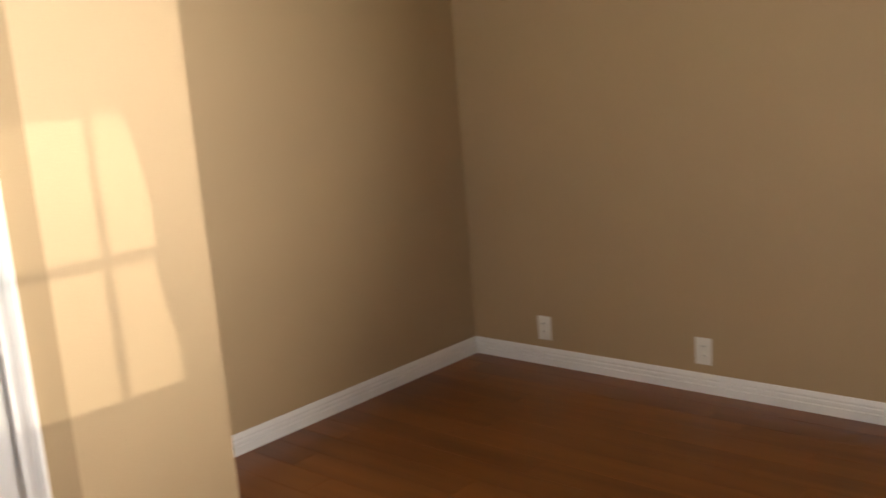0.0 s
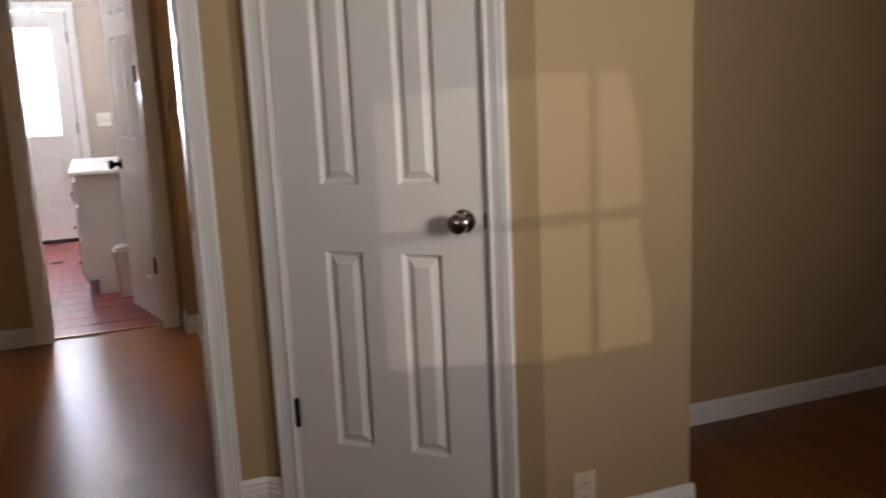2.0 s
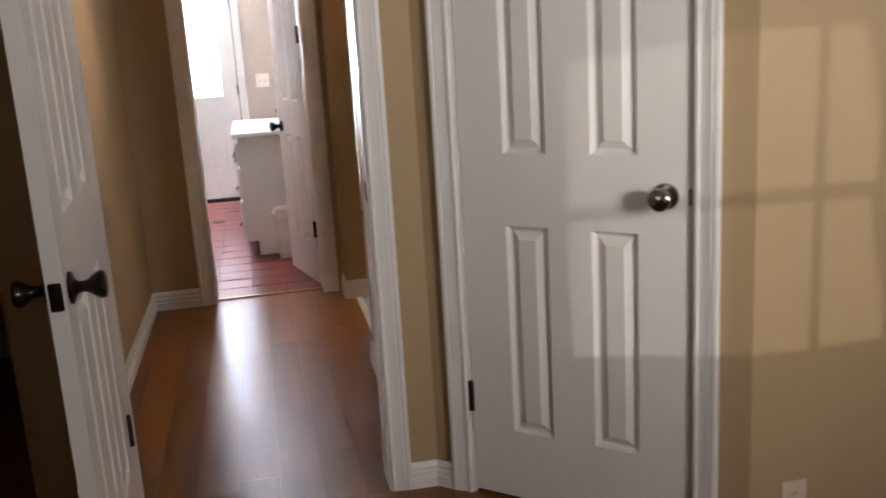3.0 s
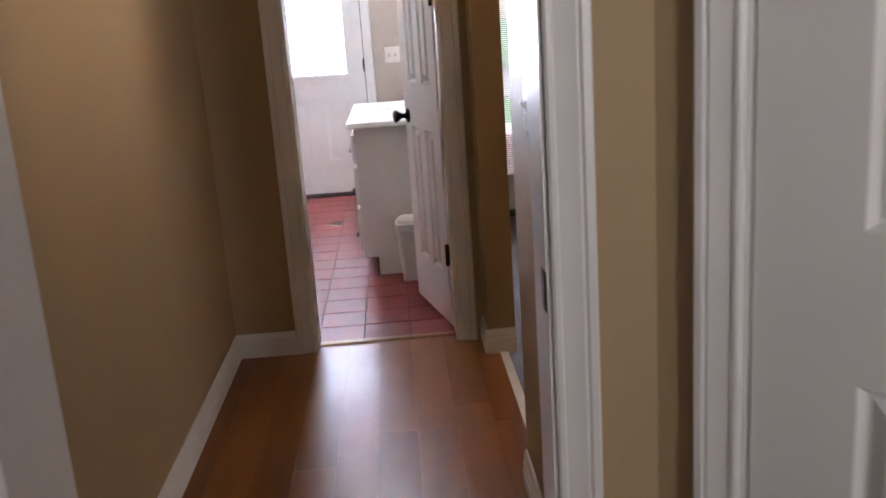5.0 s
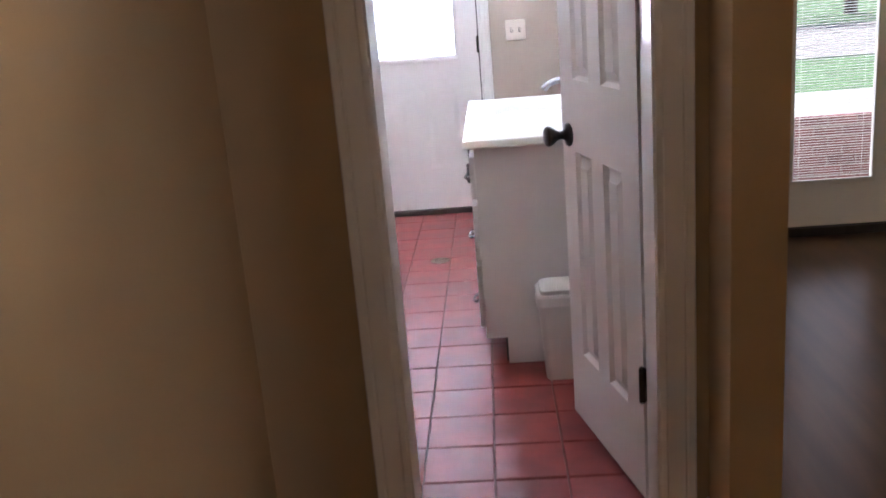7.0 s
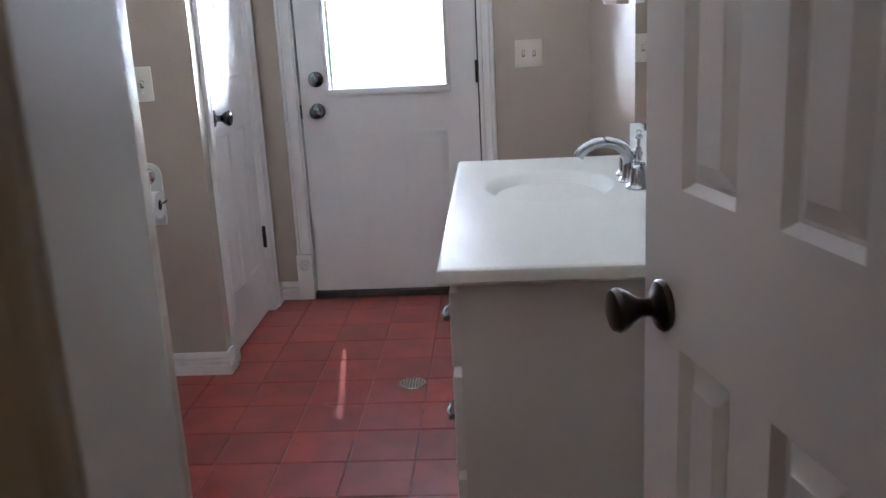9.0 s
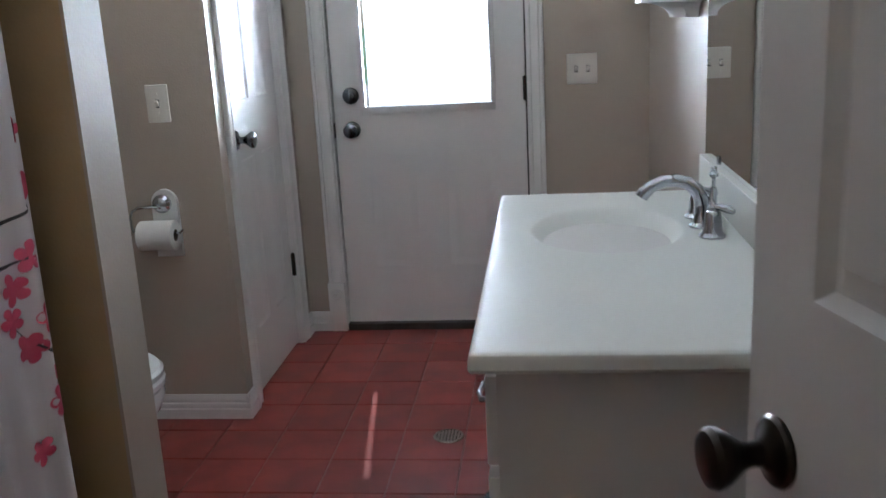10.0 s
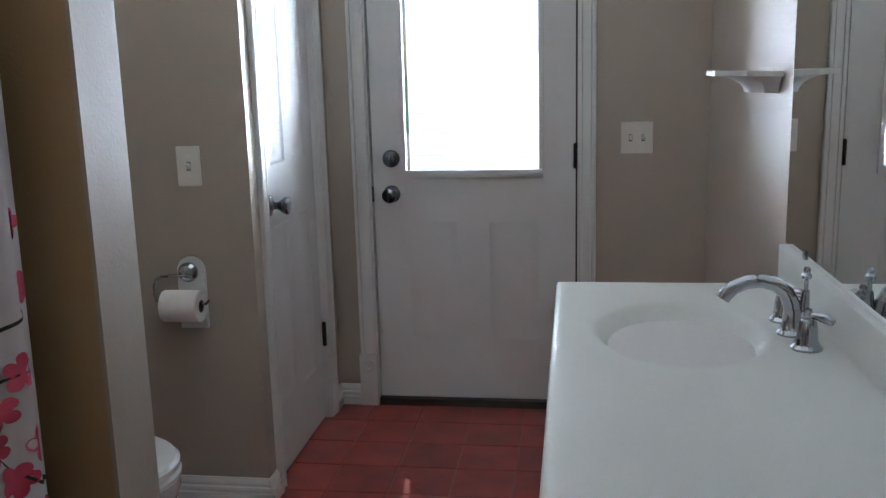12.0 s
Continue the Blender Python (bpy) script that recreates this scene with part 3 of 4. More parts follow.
# outside door with a glazed upper half and enclosed blinds
OW = D1 - D0 - 0.014
door = thing("door_5", pose(D1 - 0.007, BATH_N + 0.012, 0.032, 0, 0, 180), "closed white half-glazed outside door with enclosed blinds", "door", kind="structure")
gx0, gx1, gz0, gz1 = 0.13, 0.655, 0.91, 1.85
part("leaf", leaf_mesh(OW, 1.985, 0.044, [(0.125, 0.345, 0.235, 0.735), (0.44, 0.66, 0.235, 0.735)], [(gx0, gx1, gz0, gz1)], FLAT_MOULD), M_DOOR, door)
fr = bmesh.new()
for a in ((gx0 - 0.012, gz0 - 0.018, gx1 + 0.012, gz0 + 0.012), (gx0 - 0.012, gz1 - 0.012, gx1 + 0.012, gz1 + 0.018), (gx0 - 0.012, gz0 + 0.012, gx0 + 0.008, gz1 - 0.012), (gx1 - 0.008, gz0 + 0.012, gx1 + 0.012, gz1 - 0.012)):
    add_box(fr, a[0], 0.0005, a[1], a[2], 0.012, a[3], bevel=0.004)
part("lite_frame", fr, M_DOOR, door)
pane = part("pane", box(gx0, -0.009, gz0, gx1, -0.006, gz1), M_GLASS, door)
pane.visible_shadow = False
bl = bmesh.new()
k = 0
while gz0 + 0.008 + k * 0.0125 < gz1 - 0.01:
    z = gz0 + 0.010 + k * 0.0125
    prism(bl, [(-0.0045, -0.0051), (0.0040, 0.0055), (0.0046, 0.0051), (-0.0039, -0.0055)], (gx0 + 0.004, -0.024, z), (0, 1, 0), Z, (gx1 - gx0 - 0.022, 0, 0))
    k += 1
part("blind_slats", bl, M_BLIND, door, "white mini blind slats")
add_knob(door, OW - 0.072, 0.83, 0.044, M_PEWTER, BALL, False, "dark pewter knob")
part("deadbolt", lathe(bmesh.new(), [(0, 0), (0.034, 0), (0.034, 0.006), (0.030, 0.012), (0.020, 0.014), (0.018, 0.020), (0.010, 0.022), (0, 0.022)], pose(OW - 0.074, 0, 0.968, -90)), M_PEWTER, door)
part("thumb_turn", box(OW - 0.078, 0.020, 0.955, OW - 0.070, 0.036, 0.981, bevel=0.002), M_PEWTER, door)
part("strike", box(OW + 0.0005, -0.004, 0.80, OW + 0.005, 0.010, 0.86), M_BRONZE, door)
for z in (0.22, 0.97, 1.75):
    add_hinge(door, 0.0, z, 0.004)


def french_leaf(name, m, label, lock):
    d = thing(name, m, label, "door", "french doors", "structure")
    wd, g = 0.755, (0.155, 0.60, 0.26, 1.88)
    part("leaf", leaf_mesh(wd, 1.98, 0.044, [], [g]), M_DOOR, d)
    fr = bmesh.new()
    for a in ((g[0] - 0.015, g[2] - 0.02, g[1] + 0.015, g[2] + 0.01), (g[0] - 0.015, g[3] - 0.01, g[1] + 0.015, g[3] + 0.02), (g[0] - 0.015, g[2] + 0.01, g[0] + 0.006, g[3] - 0.01), (g[1] - 0.006, g[2] + 0.01, g[1] + 0.015, g[3] - 0.01)):
        add_box(fr, a[0], 0.0005, a[1], a[2], 0.012, a[3], bevel=0.004)
    part("lite_frame", fr, M_DOOR, d)
    p = part("pane", box(g[0], -0.009, g[2], g[1], -0.006, g[3]), M_GLASS, d)
    p.visible_shadow = False
    b = bmesh.new()
    k = 0
    while g[2] + 0.02 + k * 0.0145 < g[3]:
        prism(b, [(-0.006, -0.0030), (0.006, 0.0018), (0.006, 0.0026), (-0.006, -0.0022)], (g[0] + 0.006, -0.024, g[2] + 0.02 + k * 0.0145), (0, 1, 0), Z, (g[1] - g[0] - 0.012, 0, 0))
        k += 1
    for x in (g[0] + 0.05, g[1] - 0.05):
        tube(b, [(x, -0.031, g[2]), (x, -0.031, g[3])], 0.0012, 5)
    part("blind_slats", b, M_BLIND_DARK, d, "open mini blind slats")
    if lock:
        part("deadbolt", lathe(bmesh.new(), [(0, 0), (0.032, 0), (0.032, 0.008), (0.020, 0.014), (0, 0.016)], pose(lock, 0, 0.92, -90)), M_BRONZE, d)
        part("lever_rosette", lathe(bmesh.new(), [(0, 0), (0.030, 0), (0.030, 0.008), (0.012, 0.014), (0.010, 0.04), (0, 0.041)], pose(lock, 0, 0.775, -90)), M_BRONZE, d)
        part("lever", tube(bmesh.new(), [(lock, 0.045, 0.775), (lock + 0.05, 0.05, 0.777), (lock + 0.10, 0.046, 0.772)], [0.009, 0.008, 0.006]), M_BRONZE, d)


french_leaf("door_6", pose(1.738, LIV_N + 0.02, LIV_Z + 0.052, 0, 0, 180), "white glazed french door leaf with dark lever", 0.055)
french_leaf("door_7", pose(2.498, LIV_N + 0.02, LIV_Z + 0.052, 0, 0, 180), "white glazed french door leaf with open blinds", 0)
structure("astragal", box(1.729, LIV_N - 0.008, LIV_Z + 0.05, 1.752, LIV_N + 0.018, LIV_Z + 2.03, bevel=0.004), M_DOOR, "white strip between the french door leaves", "trim")


# ---- windows out of the walker's sight ----
def window(name, m, wd, ht, bars_x, bars_z, label):
    """Stands in the x-z plane of m, from its lower corner; the room lies towards -y."""
    d = thing(name, m, label, "window", kind="structure")
    fr = bmesh.new()
    for a in ((0, 0, wd, 0.02), (0, ht - 0.02, wd, ht), (0, 0.02, 0.02, ht - 0.02), (wd - 0.02, 0.02, wd, ht - 0.02)):
        add_box(fr, a[0], 0.02, a[1], a[2], 0.075, a[3])
    part("window_frame", fr, M_TRIM, d)
    for bx in bars_x:
        part("muntin", box(bx - 0.011, 0.035, 0.02, bx + 0.011, 0.06, ht - 0.02), M_TRIM, d)
    for bz in bars_z:
        part("muntin", box(0.02, 0.033, bz - 0.014, wd - 0.02, 0.062, bz + 0.014), M_TRIM, d)
    p = part("pane", box(0.02, 0.046, 0.02, wd - 0.02, 0.05, ht - 0.02), M_GLASS, d)
    p.visible_shadow = False
    part("window_sill", box(-0.04, -0.05, -0.025, wd + 0.04, 0.02, -0.001, bevel=0.005), M_TRIM, d)


# bars placed so the added spot lamp throws them into the light patch
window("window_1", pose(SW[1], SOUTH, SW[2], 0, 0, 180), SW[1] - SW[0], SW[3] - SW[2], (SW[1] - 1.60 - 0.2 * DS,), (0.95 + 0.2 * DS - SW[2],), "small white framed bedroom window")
# unseen cloth added to give the light patch its curved edge
bm = bmesh.new()
edge = [(1.665, 1.36), (1.70, 1.25), (1.728, 1.12), (1.735, 1.0), (1.72, 0.9), (1.745, 0.75), (1.775, 0.65), (1.79, 0.55)]
prism(bm, [(x + 0.2 * DS, z + 0.2 * DS) for x, z in edge] + [(SW[1] + 0.03, 0.55 + 0.2 * DS), (SW[1] + 0.03, 1.36 + 0.2 * DS)], (0, SOUTH + 0.004, 0), (1, 0, 0), Z, (0, 0.008, 0))
curtain = thing("patch_edge_curtain", Matrix(), "unseen pale curtain added to curve the edge of the light patch", "curtain")
part("cloth", bm, M_CURTAIN, curtain)

window("window_2", pose(5.2, 2.45, 0.7, 0, 0, -90), 1.7, 1.3, (0.85,), (0.65,), "wide white framed living room window")
window("window_3", pose(WEST, WW[0], WW[2], 0, 0, 90), WW[1] - WW[0], WW[3] - WW[2], (0.5,), (0.52,), "white framed unseen side window added for the fill lamp")

# ---- switches and outlets ----


def plate(name, m, wd, ht, label, category, toggles=(), sockets=False, face=M_PLASTIC):
    """Lies in the x-z plane of m, facing -y."""
    d = thing(name, m, label, category)
    part("plate", box(-wd / 2, -0.006, -ht / 2, wd / 2, 0, ht / 2, bevel=0.0035), face, d)
    for x in toggles:
        part("slot", box(x - 0.006, -0.0068, -0.013, x + 0.006, -0.0055, 0.013), M_DARK, d)
        part("toggle", prism(bmesh.new(), [(0, -0.010), (0, 0.008), (0.011, 0.012), (0.013, 0.006)], (x - 0.0045, -0.006, 0), (0, -1, 0), Z, (0.009, 0, 0)), face, d)
        for z in (-0.030, 0.030):
            part("screw", lathe(bmesh.new(), [(0, 0), (0.0032, 0), (0.0028, 0.0012), (0, 0.0016)], pose(x, -0.006, z, 90), 10), face, d)
    if sockets:
        for z in (-0.0195, 0.0195):
            part("socket", lathe(bmesh.new(), [(0, 0), (0.0165, 0), (0.0165, 0.0015), (0.015, 0.002), (0, 0.002)], pose(0, -0.006, z, 90), 20, 1, 0.85), face, d)
            for x in (-0.0055, 0.0055):
                part("slot", box(x - 0.001, -0.0088, z - 0.001, x + 0.001, -0.0078, z + 0.007), M_DARK, d)
        part("screw", lathe(bmesh.new(), [(0, 0), (0.0032, 0), (0.0028, 0.0012), (0, 0.0016)], pose(0, -0.006, 0, 90), 10), face, d)
    return d


plate("light_switch", pose(HALL_E, -1.61, 1.112, 0, 0, -90), 0.072, 0.117, "ivory single light switch on the beige hall wall", "light switch", (0,))
plate("light_switch", pose(-0.948, 2.53, 1.072, 0, 0, 0), 0.074, 0.118, "white single light switch above the paper holder", "light switch", (0,))
plate("light_switch", pose(0.412, BATH_N, 1.068, 0, 0, 0), 0.117, 0.117, "white double light switch beside the outside door", "light switch", (-0.023, 0.023))
plate("electrical_outlet", pose(EAST, -2.99, 0.178, 0, 0, -90), 0.072, 0.115, "white outlet low on the shaded bedroom wall", "outlet", (), True)
plate("electrical_outlet", pose(EAST, -3.785, 0.178, 0, 0, -90), 0.072, 0.115, "white outlet low on the bedroom wall", "outlet", (), True)
plate("electrical_outlet", pose(1.555, -3.098, 0.138, 0, 0, 0), 0.072, 0.115, "beige painted-over outlet low on the closet wall", "outlet", (), True, M_IVORY)

# ---- bathroom: vanity ----
V0, V1, VX, VZ = 1.03, 2.105, 0.175, 0.795
van = thing("vanity_cabinet", Matrix(), "white vanity cabinet with drawers and toe recess shaded by colour", "vanity")
bm = bmesh.new()
prism(bm, [(VX, 0.10), (VX, VZ), (BATH_E - 0.002, VZ), (BATH_E - 0.002, 0), (VX + 0.075, 0), (VX + 0.075, 0.10)], (0, V0, 0), (1, 0, 0), Z, (0, V1 - V0, 0))
part("body", bm, M_CAB, van)
# board coloured near-black to put the shade under the cabinet in
part("toe_kick", box(VX + 0.068, V0 + 0.02, 0.001, VX + 0.0745, V1 - 0.01, 0.099), M_DARK, van, "toe kick board coloured near-black as recess shade")
for z0, z1 in ((0.605, 0.755), (0.385, 0.585), (0.135, 0.365)):
    dr = part("drawer_front", box(VX - 0.019, V0 + 0.025, z0, VX - 0.0005, V0 + 0.375, z1, bevel=0.004), M_CAB, van)
    part("drawer_pull", tube(bmesh.new(), [(VX - 0.019, V0 + 0.16, z0 + 0.055), (VX - 0.036, V0 + 0.165, z0 + 0.05), (VX - 0.042, V0 + 0.20, z0 + 0.047), (VX - 0.036, V0 + 0.235, z0 + 0.05), (VX - 0.019, V0 + 0.24, z0 + 0.055)], 0.0055, 10), M_PEWTER, dr)
for y0, y1 in ((V0 + 0.395, V0 + 0.735), (V0 + 0.745, V0 + 1.06)):
    dr = part("cabinet_door", box(VX - 0.019, y0, 0.135, VX - 0.0005, y1, 0.755, bevel=0.004), M_CAB, van)
    part("door_pull", tube(bmesh.new(), [(VX - 0.019, y0 + 0.04, 0.66), (VX - 0.038, y0 + 0.04, 0.655), (VX - 0.038, y0 + 0.04, 0.585), (VX - 0.019, y0 + 0.04, 0.58)], 0.005, 10), M_PEWTER, dr)

# countertop with a moulded oval basin
TX0, TX1, TY0, TY1, TZ, TH = 0.140, BATH_E - 0.002, 0.962, 2.125, 0.826, 0.030
SX, SY, SA, SB = 0.385, 1.715, 0.158, 0.205
top = thing("countertop", Matrix(), "glossy white cultured marble vanity top with moulded oval basin", "countertop")
bm = bmesh.new()
corners = [math.atan2(y - SY, x - SX) for x in (TX0, TX1) for y in (TY0, TY1)]
angles = sorted([2 * math.pi * i / 72 - math.pi for i in range(72)] + corners)


def rect_point(a, inset):
    c, s = math.cos(a), math.sin(a)
    lim = []
    if abs(c) > 1e-9:
        lim.append(((TX1 if c > 0 else TX0) - SX) / c)
    if abs(s) > 1e-9:
        lim.append(((TY1 if s > 0 else TY0) - SY) / s)
    r = min(lim)
    return (min(max(SX + r * c, TX0 + inset), TX1 - inset), min(max(SY + r * s, TY0 + inset), TY1 - inset))


rings = []
for inset, z in ((0.004, TZ - TH), (0.0, TZ - TH + 0.006), (0.0, TZ - 0.010), (0.003, TZ - 0.003), (0.008, TZ - 0.0004), (0.011, TZ), (0.018, TZ)):
    rings.append([bm.verts.new((*rect_point(a, inset), z)) for a in angles])
for f, z in ((1.14, TZ), (1.07, TZ), (1.035, TZ - 0.0008), (1.0, TZ - 0.004), (0.95, TZ - 0.013), (0.88, TZ - 0.029), (0.80, TZ - 0.048), (0.70, TZ - 0.070), (0.58, TZ - 0.091), (0.45, TZ - 0.108), (0.30, TZ - 0.119), (0.12, TZ - 0.124)):
    rings.append([bm.verts.new((SX + SA * f * math.cos(a), SY + SB * f * math.sin(a), z)) for a in angles])
for a, b in zip(rings, rings[1:]):
    for i in range(len(angles)):
        j = (i + 1) % len(angles)
        bm.faces.new((a[i], a[j], b[j], b[i]))
bm.faces.new(rings[-1])
part("slab", bm, M_COUNTER, top)
part("backsplash", box(TX1 - 0.020, TY0, TZ - 0.001, TX1, TY1, TZ + 0.092, bevel=0.004), M_COUNTER, top)
part("basin_drain", lathe(bmesh.new(), [(0, 0), (0.024, 0), (0.024, 0.003), (0.018, 0.005), (0.012, 0.002), (0, 0.003)], pose(SX, SY, TZ - 0.1238)), M_CHROME, top)

# faucet
FX, FY = 0.588, 1.705
fc = thing("faucet", pose(FX, FY, TZ), "polished chrome widespread faucet with arched spout", "faucet")
BASE = [(0, 0), (0.027, 0), (0.028, 0.004), (0.024, 0.008), (0.021, 0.012)]
part("spout_base", lathe(bmesh.new(), [*BASE, (0.018, 0.03), (0.0165, 0.05), (0, 0.05)]), M_CHROME, fc)
arc = [(0, 0, 0.04), (-0.003, 0, 0.06), (-0.013, 0, 0.081), (-0.032, 0, 0.096), (-0.058, 0, 0.103), (-0.086, 0, 0.100), (-0.108, 0, 0.090), (-0.123, 0, 0.076), (-0.128, 0, 0.068)]
part("spout", tube(bmesh.new(), arc, [0.0165, 0.0158, 0.015, 0.0142, 0.0138, 0.0135, 0.0135, 0.0145, 0.0140], 16), M_CHROME, fc)
part("lift_rod", lathe(bmesh.new(), [(0, 0.06), (0.004, 0.06), (0.004, 0.105), (0.009, 0.108), (0.010, 0.114), (0.006, 0.119), (0.007, 0.124), (0.005, 0.129), (0, 0.13)], pose(0.022, 0, 0), 14), M_CHROME, fc)
part("rod_post", tube(bmesh.new(), [(0.012, 0, 0.02), (0.02, 0, 0.05), (0.022, 0, 0.085)], [0.012, 0.010, 0.007], 12), M_CHROME, fc)
for sgn in (-1, 1):
    hd = part("handle_base", lathe(bmesh.new(), [*BASE, (0.019, 0.022), (0.0175, 0.042), (0.015, 0.052), (0.011, 0.056), (0.012, 0.062), (0.008, 0.068), (0.006, 0.074), (0, 0.076)]), M_CHROME, fc, "", pose(0.005, sgn * 0.092, 0))
    part("lever", tube(bmesh.new(), [(0, 0, 0.062), (0.012, -0.012, 0.064), (0.026, -0.026, 0.062), (0.034, -0.034, 0.058)], [0.006, 0.007, 0.009, 0.006], 12), M_CHROME, hd)

# mirror
mir = thing("mirror", Matrix(), "frameless plate mirror standing on the backsplash", "mirror")
part("mirror_glass", box(BATH_E - 0.006, 1.0, TZ + 0.094, BATH_E - 0.001, 2.13, 2.0), M_MIRROR, mir)
for y in (1.25, 1.95):
    part("clip", box(BATH_E - 0.010, y - 0.010, TZ + 0.0925, BATH_E - 0.0062, y + 0.010, TZ + 0.112, bevel=0.001), M_CHROME, mir)

def loft(sections, cap=True):
    bm = bmesh.new()
    rs = [[bm.verts.new(p) for p in s] for s in sections]
    for a, b in zip(rs, rs[1:]):
        for i in range(len(a)):
            j = (i + 1) % len(a)
            bm.faces.new((a[i], a[j], b[j], b[i]))
    if cap:
        bm.faces.new(rs[0][::-1])
        bm.faces.new(rs[-1])
    return bm


# small wall shelf
sh = thing("wall_shelf", pose(BATH_E, 2.36, 1.262, 0, 0.0, 0), "small white moulded ledge shelf tilting off the wall", "shelf")
tilt = pose(-0.003, 0, 0, 0, 1.5, 0)
bm = bmesh.new()
prism(bm, [(0, -0.12), (-0.085, -0.12), (-0.15, -0.06), (-0.15, 0.08), (-0.11, 0.12), (0, 0.12)], (0, 0, 0.034), (1, 0, 0), (0, 1, 0), (0, 0, 0.012))
part("ledge", bm, M_TRIM, sh, "", tilt)
cove = []
for k in range(9):
    a = k / 8 * math.pi / 2
    d, hh, z = 0.060 + 0.080 * (1 - math.cos(a)), 0.075 + 0.036 * (1 - math.cos(a)), -0.006 + 0.040 * math.sin(a)
    cove.append([(0, -hh, z), (-d * 0.55, -hh, z), (-d, -hh * 0.45, z), (-d, hh * 0.6, z), (-d * 0.7, hh, z), (0, hh, z)])
part("moulding", loft(cove), M_TRIM, sh, "", tilt)

# ---- bathroom: toilet corner ----
tl = thing("toilet", pose(-0.745, 1.86, 0), "white porcelain toilet with closed lid", "toilet")


def egg(f, z, n=36, x0=-0.22, a=0.22, b=0.185):
    return [(x0 + a * f * math.cos(2 * math.pi * i / n) * (1.0 if math.cos(2 * math.pi * i / n) > 0 else 0.95), b * f * math.sin(2 * math.pi * i / n), z) for i in range(n)]


part("bowl", loft([egg(0.62, 0.0, x0=-0.27), egg(0.60, 0.04, x0=-0.27), egg(0.58, 0.14, x0=-0.27), egg(0.72, 0.24, x0=-0.25), egg(0.92, 0.32, x0=-0.225), egg(0.98, 0.365), egg(0.97, 0.385), egg(0.9, 0.388)]), M_PORCELAIN, tl)
part("seat", loft([egg(0.97, 0.391), egg(1.0, 0.395), egg(1.0, 0.407), egg(0.97, 0.411)]), M_PORCELAIN, tl)
part("lid", loft([egg(0.96, 0.415), egg(0.99, 0.419), egg(0.99, 0.432), egg(0.95, 0.440), egg(0.6, 0.446)]), M_PORCELAIN, tl)
part("tank", box(-0.70, -0.21, 0.39, -0.50, 0.21, 0.74, bevel=0.02), M_PORCELAIN, tl)
part("tank_lid", box(-0.71, -0.22, 0.741, -0.49, 0.22, 0.78, bevel=0.01), M_PORCELAIN, tl)
part("flush_lever", tube(bmesh.new(), [(-0.498, 0.15, 0.68), (-0.485, 0.15, 0.68), (-0.480, 0.08, 0.672)], 0.006, 8), M_CHROME, tl)

# paper holder
ph = thing("toilet_paper_holder", pose(-0.965, 2.53, 0), "white wooden back plate with chrome paper holder", "paper holder")
out = [(-0.043, 0.578), (0.043, 0.578), (0.043, 0.755)] + [(0.043 * math.cos(a), 0.755 + 0.045 * math.sin(a)) for a in [math.pi * i / 12 for i in range(1, 12)]] + [(-0.043, 0.755)]
part("back_plate", prism(bmesh.new(), out, (0, -0.014, 0), (1, 0, 0), Z, (0, 0.0135, 0)), M_TRIM, ph)
part("post", lathe(bmesh.new(), [(0, 0), (0.024, 0), (0.030, 0.006), (0.030, 0.016), (0.022, 0.028), (0.010, 0.033), (0, 0.034)], pose(-0.003, -0.014, 0.755, 90)), M_CHROME, ph)
part("arm", tube(bmesh.new(), [(-0.005, -0.045, 0.75), (-0.05, -0.052, 0.75), (-0.075, -0.054, 0.748), (-0.092, -0.056, 0.738), (-0.099, -0.058, 0.72), (-0.099, -0.06, 0.69), (-0.093, -0.062, 0.674), (-0.078, -0.064, 0.667), (0.0, -0.064, 0.667), (0.062, -0.064, 0.667), (0.072, -0.060, 0.678)], 0.0042, 8), M_CHROME, ph)
roll = thing("toilet_roll", pose(-0.975, 2.466, 0.660, 0, 90, 0), "half-used white toilet roll on the holder", "toilet roll")
part("paper", lathe(bmesh.new(), [(0.0195, -0.058), (0.046, -0.058), (0.048, -0.055), (0.048, 0.055), (0.046, 0.058), (0.0195, 0.058), (0.0195, -0.058)], segs=36), M_PAPER, roll)
part("core", lathe(bmesh.new(), [(0.0165, -0.057), (0.0192, -0.057), (0.0192, 0.057), (0.0165, 0.057), (0.0165, -0.057)], segs=24), M_CARD, roll)

# shower curtain on a rod
CY0, CY1, CZ0, CZ1 = 0.16, 1.0, 0.12, 1.98


def curtain_x(y, z):
    k = 0.6 + 0.4 * (1.9 - z) / 1.9
    return -0.490 + k * (0.016 * math.sin(2 * math.pi * y / 0.155 + 0.9) + 0.007 * math.sin(2 * math.pi * y / 0.063 + z))


cur = thing("shower_curtain", Matrix(), "white shower curtain printed with crimson blossoms and black twigs", "shower curtain")
bm = bmesh.new()
NY, NZ = 110, 14
gridv = [[bm.verts.new((curtain_x(CY0 + (CY1 - CY0) * i / NY, CZ0 + (CZ1 - CZ0) * j / NZ), CY0 + (CY1 - CY0) * i / NY, CZ0 + (CZ1 - CZ0) * j / NZ)) for j in range(NZ + 1)] for i in range(NY + 1)]
for i in range(NY):
    for j in range(NZ):
        bm.faces.new((gridv[i][j], gridv[i + 1][j], gridv[i + 1][j + 1], gridv[i][j + 1]))
part("cloth", bm, M_CURTAIN, cur)
rng = random.Random(5)


def on_cloth(y, z):
    y = min(y, CY1 - 0.002)
    return Vector((curtain_x(y, z) + 0.0022, y, z))


